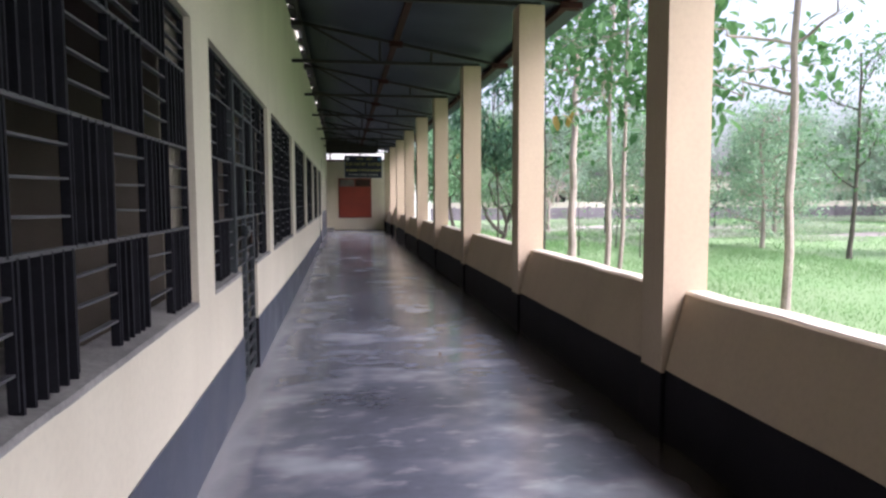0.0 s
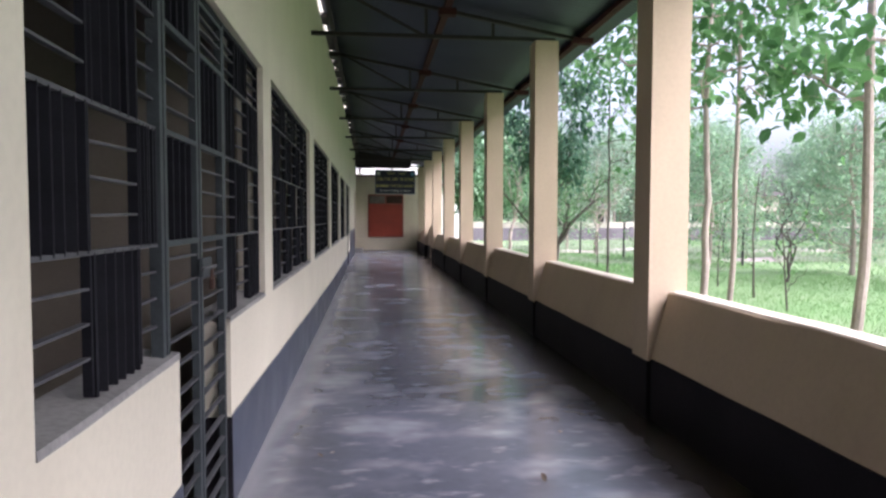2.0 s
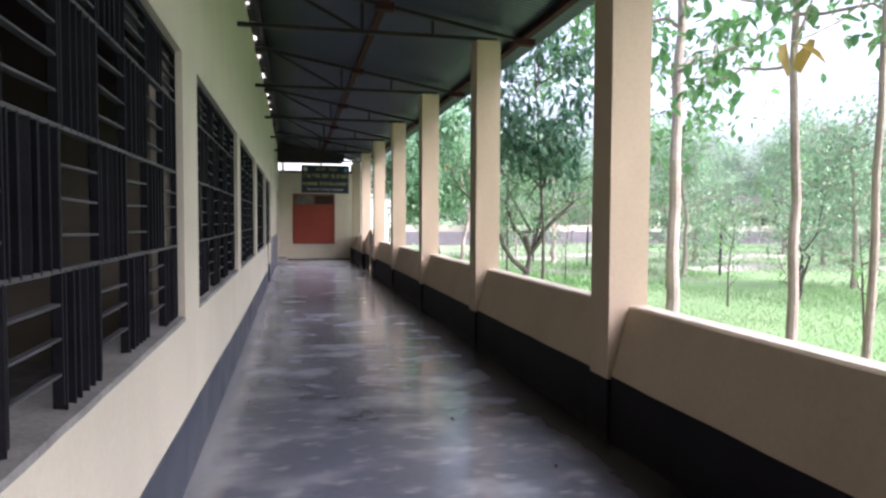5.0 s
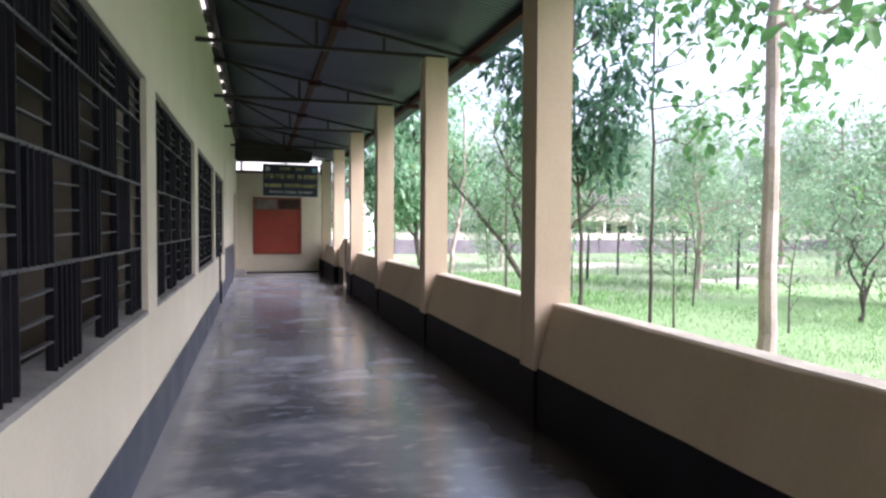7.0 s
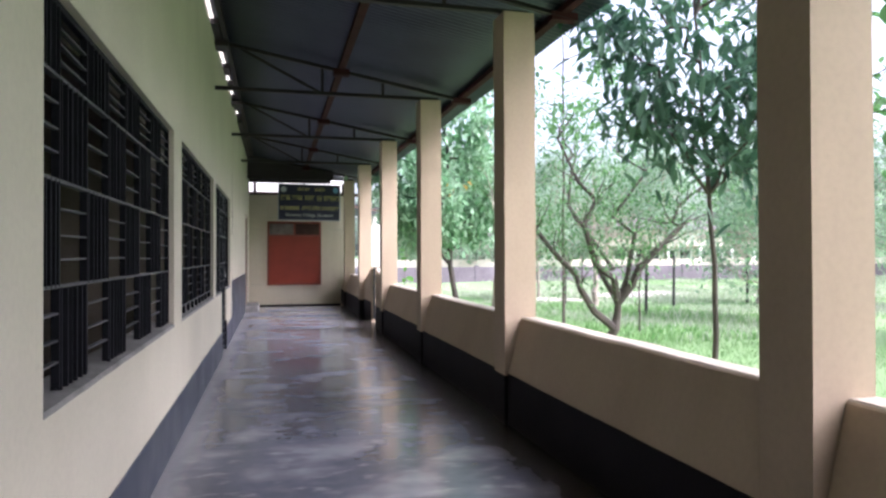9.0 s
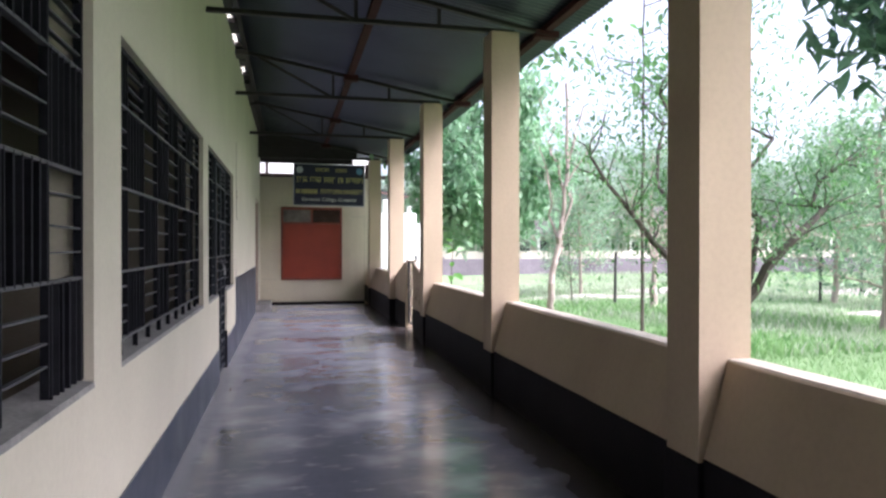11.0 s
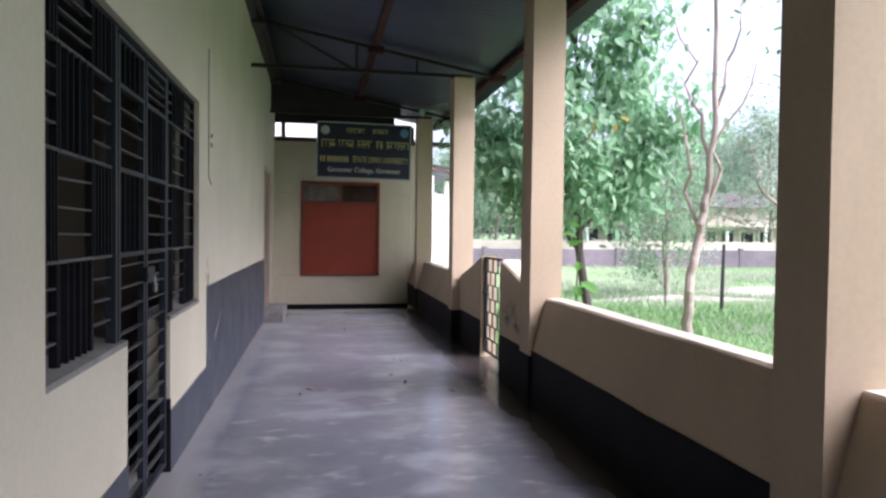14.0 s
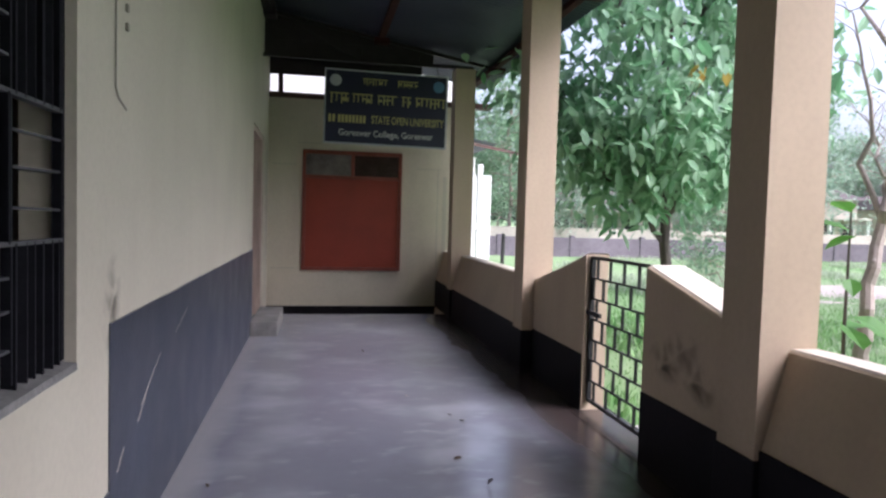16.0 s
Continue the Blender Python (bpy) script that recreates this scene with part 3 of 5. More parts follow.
def parapet(y0, y1, za, zb, name="parapet", face=None):
    """A half wall whose inner face leans back, or stands upright at face; its top may rise from za to zb."""
    t = thing(name, "peach-cream plastered half wall with a black dado", "half wall", "veranda parapet", (0, y0, 0))
    L = y1 - y0
    n = max(4, int(L / 0.2))
    bm = bmesh.new()
    rings = []
    for k in range(n + 1):
        f = k / n
        y, z = f * L, za + (zb - za) * f + 0.006 * noise.noise((y0 + f * L * 2, 5, 1))
        w = 0.006 * noise.noise((y0 + f * L * 1.5, 8, 2))
        ring = [(2.54, -0.5), (2.54 + w * 0.3, 0.42), (2.575 + w, 0.55), (2.62 + w, 0.72), (2.648 + w, z - 0.03), (2.652 + w, z - 0.008), (2.66, z), (2.79, z), (2.80, z - 0.01), (2.80, -0.5)]
        if face:
            ring = [(face, -0.5), (face + w * 0.3, 0.42), (face + w * 0.4, 0.55), (face + w * 0.5, 0.72), (face + w * 0.5 + 0.004, z - 0.02), (face + w * 0.5 + 0.007, z - 0.006), (face + 0.018, z), (2.79, z), (2.80, z - 0.01), (2.80, -0.5)]
        rings.append([bm.verts.new((x, y, zz)) for x, zz in ring])
    m = len(rings[0])
    for a, b in zip(rings, rings[1:]):
        for i in range(m):
            bm.faces.new((a[i], a[(i + 1) % m], b[(i + 1) % m], b[i]))
    bm.faces.new(list(reversed(rings[0])))
    bm.faces.new(rings[-1])
    bmesh.ops.recalc_face_normals(bm, faces=bm.faces[:])
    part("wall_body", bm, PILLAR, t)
    d0 = face or 2.54
    c0 = face + 0.02 if face else 2.662
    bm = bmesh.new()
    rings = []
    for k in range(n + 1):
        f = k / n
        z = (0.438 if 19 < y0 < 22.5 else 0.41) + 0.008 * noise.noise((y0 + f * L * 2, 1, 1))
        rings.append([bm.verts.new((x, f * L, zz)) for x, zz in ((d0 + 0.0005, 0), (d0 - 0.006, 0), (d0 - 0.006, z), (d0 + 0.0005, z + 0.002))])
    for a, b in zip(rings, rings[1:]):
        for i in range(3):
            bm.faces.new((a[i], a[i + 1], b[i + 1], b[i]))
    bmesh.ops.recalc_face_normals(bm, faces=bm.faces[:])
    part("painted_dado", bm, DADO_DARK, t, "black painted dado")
    bm = bmesh.new()
    rings = []
    for k in range(n + 1):
        f = k / n
        z = za + (zb - za) * f + 0.006 * noise.noise((y0 + f * L * 2, 5, 1)) + 0.004
        e = 0.005 * noise.noise((y0 + f * L * 6, 2, 6))
        rings.append([bm.verts.new((x, f * L, zz)) for x, zz in ((c0 + e, z - 0.003), (c0 + 0.006 + e, z + 0.004), (2.79, z + 0.004), (2.805, z - 0.004), (2.805, z - 0.02))])
    for a, b in zip(rings, rings[1:]):
        for i in range(4):
            bm.faces.new((a[i], a[i + 1], b[i + 1], b[i]))
    bmesh.ops.recalc_face_normals(bm, faces=bm.faces[:])
    part("coping", bm, COPING, t, "pale weathered coping")
    return t


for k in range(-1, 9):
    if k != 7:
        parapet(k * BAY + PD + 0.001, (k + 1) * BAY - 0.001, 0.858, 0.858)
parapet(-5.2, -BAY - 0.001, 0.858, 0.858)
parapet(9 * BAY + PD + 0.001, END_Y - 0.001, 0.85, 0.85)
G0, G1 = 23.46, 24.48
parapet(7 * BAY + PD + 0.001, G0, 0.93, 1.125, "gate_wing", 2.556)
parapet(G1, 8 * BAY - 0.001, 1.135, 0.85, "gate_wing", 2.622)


def gate():
    t = thing("gate", "black iron garden gate with a staggered bar pattern, closed", "gate", at=(2.675, G0, 0))
    W = G1 - G0
    z0, z1 = 0.07, 1.125
    for a, b in (((0, 0.015, z0), (0, 0.015, z1)), ((0, W - 0.015, z0), (0, W - 0.015, z1))):
        bm = bmesh.new()
        beam(bm, a, b, 0.03, 0.03)
        part("stile", bm, GATE_BLACK, t)
    rows = 7
    for r in range(rows + 1):
        z = z0 + 0.01 + (z1 - z0 - 0.02) * r / rows
        bm = bmesh.new()
        thick = 0.022 if r in (0, rows) else 0.012
        beam(bm, (0, 0.03, z), (0, W - 0.03, z), thick, thick)
        part("rail", bm, GATE_BLACK, t)
    for r in range(rows):
        za = z0 + 0.01 + (z1 - z0 - 0.02) * r / rows
        zb = z0 + 0.01 + (z1 - z0 - 0.02) * (r + 1) / rows
        n = 5
        for c in range(n + (r % 2)):
            y = W * (c + (0.5 if r % 2 == 0 else 0.0)) / n
            y = min(max(y, 0.04), W - 0.04)
            bm = bmesh.new()
            beam(bm, (0, y, za), (0, y, zb), 0.014, 0.02)
            part("bar", bm, GATE_BLACK, t)
    bm = bmesh.new()
    beam(bm, (-0.025, W - 0.22, 0.72), (-0.025, W + 0.02, 0.72), 0.02, 0.03)
    part("bolt", bm, GATE_BLACK, t)
    return t


gate()


def stain_material():
    """Greasy hand marks: torn blotches that fade out towards their rim."""
    m = material("greasy_smudge", (0.10, 0.075, 0.055), 0.7, var=0.3, scale=9, fine=60, bump=0.0)
    n, l = m.node_tree.nodes, m.node_tree.links
    b = n["Principled BSDF"]
    tc = n.new("ShaderNodeTexCoord")
    gr = n.new("ShaderNodeTexGradient")
    gr.gradient_type = "SPHERICAL"
    mp = n.new("ShaderNodeMapping")
    mp.inputs["Scale"].default_value = (1, 5.2, 9.0)
    l.new(tc.outputs["Object"], mp.inputs["Vector"])
    l.new(mp.outputs[0], gr.inputs["Vector"])
    ns = n.new("ShaderNodeTexNoise")
    ns.inputs["Scale"].default_value, ns.inputs["Detail"].default_value, ns.inputs["Distortion"].default_value = 7, 4, 0.8
    l.new(tc.outputs["Object"], ns.inputs["Vector"])
    rp = n.new("ShaderNodeValToRGB")
    rp.color_ramp.elements[0].position, rp.color_ramp.elements[1].position = 0.42, 0.62
    l.new(ns.outputs[0], rp.inputs[0])
    mu = n.new("ShaderNodeMath")
    mu.operation = "MULTIPLY"
    l.new(gr.outputs["Fac"], mu.inputs[0])
    l.new(rp.outputs[0], mu.inputs[1])
    mu2 = n.new("ShaderNodeMath")
    mu2.operation = "MULTIPLY"
    mu2.inputs[1].default_value = 0.8
    mu2.use_clamp = True
    l.new(mu.outputs[0], mu2.inputs[0])
    l.new(mu2.outputs[0], b.inputs["Alpha"])
    return m


STAIN = stain_material()
for y, z, turn in ((23.06, 0.72, -8), (22.90, 0.60, 25), (23.20, 0.63, 10)):
    bm = bmesh.new()
    bm.faces.new([bm.verts.new((0, a, b)) for a, b in ((-0.19, -0.11), (0.19, -0.11), (0.19, 0.11), (-0.19, 0.11))])
    ob = tagged(part("trim", bm, STAIN), "dark greasy smudge on the cream wing wall", "stain", kind="structure")
    ob.matrix_basis = pose(2.551, y, z, turn, 0, 0)
for y, z, turn in ((22.50, 1.03, 80),):
    bm = bmesh.new()
    bm.faces.new([bm.verts.new((0, a, b)) for a, b in ((-0.19, -0.11), (0.19, -0.11), (0.19, 0.11), (-0.19, 0.11))])
    ob = tagged(part("trim", bm, STAIN), "faint grey smudge on the cream classroom wall", "stain", kind="structure")
    ob.matrix_basis = pose(0.0045, y, z, turn, 0, 0)
tagged(part("threshold", bx(2.54, 2.84, G0, G1, -0.3, 0.004, 0.003), FLOOR), "worn grey cement threshold under the gate", "threshold", kind="structure")
tagged(part("steps", bx(2.80, 3.35, G0 - 0.1, G1 + 0.1, -0.4, -0.15, 0.02), CEMENT), "bare cement outside step below the gate", "step", kind="structure")


# ---- grilles in the openings ----
GX = -0.048
CELL = 0.355
TIERS = (1.272, 1.648, 2.012)
H_ME, V_ME = {}, {}


def hbar(length):
    key = round(length, 3)
    if key not in H_ME:
        bm = bmesh.new()
        box(bm, -0.011, 0.011, 0, length, -0.0035, 0.0035)
        H_ME[key] = mesh_of(bm, "bar", GRILLE_PALE)
    return H_ME[key]


def vbar(length, depth=0.022):
    key = round(length, 3), depth
    if key not in V_ME:
        bm = bmesh.new()
        box(bm, -depth / 2, depth / 2, -0.005, 0.005, 0, length)
        V_ME[key] = mesh_of(bm, "bar", GRILLE)
    return V_ME[key]


def bent():
    """A level bar bowed a little by years of leaning hands."""
    return pose(0, 0, random.uniform(-0.007, 0.007), random.uniform(-1.3, 1.3), random.uniform(-6, 6), 0)


def cells(t, u, v, end, lift, depth):
    """Chequered cells of upright and of level bars between u and v, counted back from the far end."""
    zs = (SILL + lift, *TIERS, HEAD - 0.026)
    for r, (za, zb) in enumerate(zip(zs, zs[1:])):
        c = 0
        while end - c * CELL > u + 0.02:
            hi, lo = min(end - c * CELL, v), max(end - (c + 1) * CELL, u)
            if hi - lo > 0.05:
                if (r + c) % 2 == 0:
                    drop = random.uniform(0.0, 0.03) if r == 0 and not lift > 0.05 else 0.0
                    for k in range(6):
                        share("bar", vbar(zb - za + drop, depth), t, pose(0, lo + (hi - lo) * (k + 0.25) / 5.6 + random.uniform(-0.006, 0.006), za - drop, random.uniform(-0.4, 0.4), 0, random.uniform(-14, 14)))
                else:
                    for k in range(1, 4):
                        share("bar", hbar(hi - lo), t, pose(0, lo, za + (zb - za) * k / 4) @ bent())
                share("bar", vbar(zb - za, 0.024), t, pose(0.002, lo, za))
            c += 1


def grille(a, b, door, raised, depth):
    """A steel grille that fills an opening: four tiers of barred cells between cross rails."""
    t = thing("window_grille", "dark painted steel window grille of barred cells in a cream wall", "window grille", "classroom window grilles", (GX, a, 0))
    L = b - a
    for y in (0.012, L - 0.012):
        bm = bmesh.new()
        beam(bm, (0, y, SILL + 0.02), (0, y, HEAD - 0.002), 0.028, 0.022)
        part("frame_upright", bm, GRILLE, t)
    spans = [(0.024, L - 0.024)] if not door else [(0.024, door[0] - a - 0.11), (door[1] - a + 0.04, L - 0.024)]
    bm = bmesh.new()
    beam(bm, (0, 0.02, HEAD - 0.014), (0, L - 0.02, HEAD - 0.014), 0.028, 0.024)
    part("frame_head", bm, GRILLE, t)
    for u, v in spans:
        if raised:
            bm = bmesh.new()
            beam(bm, (0.006, u, SILL + 0.085), (0.006, v, SILL + 0.085), 0.02, 0.012)
            part("bottom_rail", bm, GRILLE_PALE, t)
        for z in TIERS:
            bm = bmesh.new()
            beam(bm, (0.004, u, z + random.uniform(-0.004, 0.004)), (0.004, v, z + random.uniform(-0.004, 0.004)), 0.026, 0.012)
            part("cross_rail", bm, GRILLE_PALE, t)
        cells(t, u, v, L, 0.085 if raised else 0.03, depth)
        for k in range(int((v - u) / 0.30) if raised else 0):
            share("bar", vbar(0.075, 0.022), t, pose(0.004, u + 0.14 + k * 0.30, SILL + 0.012))
    return t


def grille_door(a, b, blue):
    mat = BLUE_STEEL if blue else DOOR_STEEL
    t = thing("grille_door", "closed dark steel grille door with level bars and a sheet panel", "door", "grille doors", (GX, a, 0))
    L = b - a
    for y in (-0.09, L + 0.015):
        bm = bmesh.new()
        beam(bm, (0.008, y, 0.0), (0.008, y, HEAD - 0.03), 0.04, 0.032)
        part("door_post", bm, mat, t)
    mid = L * 0.46
    for side, (u, v) in enumerate(((-0.06, mid - 0.01), (mid + 0.01, L - 0.005))):
        leaf = part("leaf", bx(0.002, 0.028, u, u + 0.028, 0.04, HEAD - 0.05), mat, t)
        bm = bmesh.new()
        beam(bm, (0.014, v - 0.014, 0.04), (0.014, v - 0.014, HEAD - 0.05), 0.028, 0.028)
        part("stile", bm, mat, leaf)
        for z in (0.05, *TIERS, HEAD - 0.06):
            bm = bmesh.new()
            beam(bm, (0.014, u, z), (0.014, v, z), 0.03, 0.02)
            part("rail", bm, mat, leaf)
        z = 0.14
        while z < TIERS[0] - 0.05:
            share("bar", hbar(v - u - 0.03), leaf, pose(0.014, u + 0.02, z) @ bent())
            z += 0.098
        for r, (za, zb) in enumerate(zip(TIERS, (*TIERS[1:], HEAD - 0.06))):
            if (r + side) % 2 == 0:
                for k in range(6):
                    share("bar", vbar(zb - za), leaf, pose(0.014, u + 0.03 + (v - u - 0.05) * k / 5, za, 0, 0, random.uniform(-10, 10)))
            else:
                for k in range(1, 4):
                    share("bar", hbar(v - u - 0.03), leaf, pose(0.014, u + 0.02, za + (zb - za) * k / 4) @ bent())
    bm = bmesh.new()
    box(bm, 0.029, 0.050, mid - 0.05, mid + 0.10, 1.125, 1.20, 0.006)
    part("lock_plate", bm, mat, t)
    bm = bmesh.new()
    beam(bm, (0.057, mid - 0.09, 1.16), (0.057, mid + 0.13, 1.16), 0.013, 0.013)
    part("bolt", bm, GRILLE_PALE, t, "worn bolt")
    bm = bmesh.new()
    box(bm, 0.052, 0.070, mid + 0.030, mid + 0.070, 1.07, 1.115, 0.006)
    lock = part("padlock", bm, METAL if blue else RUST, t, "bright padlock" if blue else "rusty brown padlock")
    bm = bmesh.new()
    tube(bm, [(0.061, mid + 0.05 + 0.013 * math.cos(math.pi * k / 8), 1.113 + 0.04 * math.sin(math.pi * k / 8)) for k in range(9)], [0.004] * 9, 6)
    part("shackle", bm, METAL if blue else RUST, lock)
    return t


for k, (a, b, d) in enumerate(OPENINGS):
    grille(a, b, d, k == 6, 0.014 if k == 6 else 0.036)
    if d:
        grille_door(d[0], d[1], k > 4)


# ---- far end ----
def boarded_window():
    t = thing("window", "window boarded over with red-brown sheet, two dusty panes above", "window", at=(0.495, END_Y, 0.54), kind="structure")
    t.name = "window_1"
    W, Hh = 1.48, 1.79
    for n, x0, x1, z0, z1 in (("frame_upright", 0, 0.05, 0, Hh), ("frame_upright", W - 0.05, W, 0, Hh), ("frame_head", 0.05, W - 0.05, Hh - 0.06, Hh), ("frame_foot", 0.05, W - 0.05, 0, 0.05), ("transom", 0.05, W - 0.05, Hh - 0.42, Hh - 0.37), ("mullion", W / 2 - 0.025, W / 2 + 0.025, Hh - 0.37, Hh - 0.06)):
        part(n, bx(x0, x1, -0.04, -0.001, z0, z1, 0.005), RED_FRAME, t)
    part("board", bx(0.05, W - 0.05, -0.025, -0.002, 0.05, Hh - 0.42, 0.003), RED, t, "flat red-brown painted board")
    part("pane", bx(0.05, W / 2 - 0.025, -0.015, -0.002, Hh - 0.37, Hh - 0.06), GLASS_DULL, t, "pale dusty pane")
    part("pane", bx(W / 2 + 0.025, W - 0.05, -0.015, -0.002, Hh - 0.37, Hh - 0.06), GLASS_DARK, t, "dark pane")
    return t


boarded_window()


def text_mesh(body, size, mat, name, parent, x, y, z, width=None):
    cu = bpy.data.curves.new(name, "FONT")
    cu.body, cu.size, cu.align_x, cu.align_y, cu.extrude = body, size, "CENTER", "CENTER", 0.001
    cu.offset = size * 0.018
    tmp = bpy.data.objects.new(name, cu)
    me = bpy.data.meshes.new_from_object(tmp)
    bpy.data.objects.remove(tmp)
    me.materials.clear()
    me.materials.append(mat)
    ob = new(name, me)
    ob.parent = parent
    xs = [v.co.x for v in me.vertices]
    s = width / (max(xs) - min(xs)) if width else 1
    ob.matrix_basis = pose(x, y, z, 90, 0, 0) @ Matrix.Diagonal((s, 1, 1, 1))
    return ob


def sign():
    W, Hh = 1.59, 0.935
    t = thing("sign_board", "navy sheet-metal college sign with yellow lettering, hung from a truss", "sign", at=(0.82, 28.74, 2.30))
    part("sheet", bx(0, W, -0.006, 0.006, 0, Hh, 0.002), NAVY, t)
    for n, x0, x1, z0, z1 in (("edge_strip", -0.012, W + 0.012, -0.012, 0.008), ("edge_strip", -0.012, W + 0.012, Hh - 0.008, Hh + 0.012), ("edge_strip", -0.012, 0.008, 0.008, Hh - 0.008), ("edge_strip", W - 0.008, W + 0.012, 0.008, Hh - 0.008)):
        part(n, bx(x0, x1, -0.012, 0.012, z0, z1, 0.002), SIGN_GREY, t, "thin pale metal edge")
    rng = random.Random(4)

    def script_word(x0, x1, z, h, mat):
        """A word in a script that hangs from a head line, as plain strokes."""
        bm = bmesh.new()
        box(bm, x0, x1, -0.009, -0.0065, z + h * 0.42, z + h * 0.55)
        x = x0 + h * 0.1
        while x < x1 - h * 0.2:
            w = h * rng.uniform(0.1, 0.16)
            box(bm, x, x + w, -0.0088, -0.0065, z - h * rng.uniform(0.3, 0.55), z + h * 0.42)
            if rng.random() < 0.7:
                box(bm, x + w, min(x + h * 0.42, x1), -0.0086, -0.0065, z - h * rng.uniform(0.0, 0.35), z + h * rng.uniform(0.05, 0.15))
            x += h * rng.uniform(0.38, 0.55)
        part("lettering", bm, mat, t)

    script_word(0.48, 0.80, 0.80, 0.085, SIGN_YELLOW)
    script_word(0.93, 1.20, 0.80, 0.085, SIGN_YELLOW)
    for x0, x1 in ((0.06, 0.30), (0.35, 0.61), (0.67, 0.93), (0.99, 1.11), (1.17, 1.57)):
        script_word(x0, x1, 0.575, 0.125, SIGN_YELLOW)
    bm = bmesh.new()
    for x0, x1 in ((0.05, 0.08), (0.10, 0.13), (0.17, 0.55)):
        for k in range(max(1, int((x1 - x0) / 0.046))):
            box(bm, x0 + k * 0.046, x0 + k * 0.046 + 0.034, -0.009, -0.0065, 0.265, 0.365)
    part("lettering", bm, SIGN_YELLOW, t)
    text_mesh("STATE OPEN UNIVERSITY", 0.14, SIGN_YELLOW, "lettering", t, 1.08, -0.009, 0.315, 0.96)
    text_mesh("Goreswar College, Goreswar", 0.115, SIGN_WHITE, "lettering", t, 0.80, -0.009, 0.135, 1.24)
    for x, mat in ((0.13, SIGN_GREY), (1.48, SIGN_BLUE)):
        bm = bmesh.new()
        bmesh.ops.create_cone(bm, cap_ends=True, segments=20, radius1=0.075, radius2=0.075, depth=0.003, matrix=pose(x, -0.0085, 0.80, 90, 0, 0))
        part("emblem", bm, mat, t, "round plain emblem")
    for x in (0.12, W - 0.12):
        bm = bmesh.new()
        beam(bm, (x, 0.02, Hh), (x, 0.18, 1.13), 0.006, 0.006)
        part("hanger_wire", bm, STEEL_DARK, t)
    t.matrix_basis = pose(0.785, 28.75, 2.31, 0, 0.6, 0)
    return t


sign()

# the doorway beyond the tall dado
t = thing("door_frame", "pale pinkish wooden frame of a doorway standing open", "door frame", at=(0, DOOR_END[0], 0))
w = DOOR_END[1] - DOOR_END[0]
part("jamb", bx(-WALL_T + 0.02, -0.02, 0.0, 0.06, 0, DOOR_END[2], 0.004), WOOD, t)
part("jamb", bx(-WALL_T + 0.02, -0.02, w - 0.06, w, 0, DOOR_END[2], 0.004), WOOD, t)
part("head", bx(-WALL_T + 0.02, -0.02, 0.06, w - 0.06, DOOR_END[2] - 0.06, DOOR_END[2], 0.004), WOOD, t)
part("leaf", bx(-WALL_T - 0.85, -WALL_T + 0.02, w - 0.10, w - 0.065, 0.02, DOOR_END[2] - 0.07, 0.004), WOOD, t, "weathered plank door folded inward")
bm = bmesh.new()
box(bm, 0.009, 0.305, 27.55, 28.85, -0.02, 0.16, 0.014)
tagged(part("doorstep", bm, CEMENT), "worn pale cement block step at the doorway", "step")

# cable and hook on the wall past the last grille
bm = bmesh.new()
tube(bm, [(0.008, 22.52, 2.75), (0.008, 22.515, 2.5), (0.008, 22.52, 2.2), (0.008, 22.52, 1.80), (0.009, 22.55, 1.765), (0.012, 22.64, 1.735)], [0.0035] * 6, 6)
tagged(part("wall_cable", bm, PVC), "loose dull cable running down the cream wall", "cable")
for z, y in ((2.03, 22.66), (2.10, 22.66)):
    tagged(part("wall_peg", bx(0.0005, 0.012, y, y + 0.02, z, z + 0.03, 0.003), PVC), "small dull peg stuck in the wall", "peg")

# ---- outside: ground, walls, houses ----
bm = bmesh.new()
xs = [2.8, 4, 5.5, 7, 9, 11, 14, 18, 24, 32, 45, 70, 120, 400, 1500]
ysg = [-1500, -400, -60, -20, -8, 0, 4, 8, 12, 16, 20, 24, 28, 32, 37, 44, 52, 70, 120, 400, 1500]


def ground_z(x, y):
    near = max(0.0, 1 - abs(x - 12) / 60) if y < 80 else 0
    return GROUND + 0.10 * near * noise.noise((x * 0.25, y * 0.2, 0)) - 0.12 * (1 if x < 3 else 0)


rows = [[bm.verts.new((x, y, ground_z(x, y))) for x in [-1500, -300, -40] + xs] for y in ysg]
for a, b in zip(rows, rows[1:]):
    for i in range(len(a) - 1):
        bm.faces.new((a[i], a[i + 1], b[i + 1], b[i]))
tagged(part("ground", bm, SOIL), "rough green grass field beside the veranda", "ground", kind="structure")


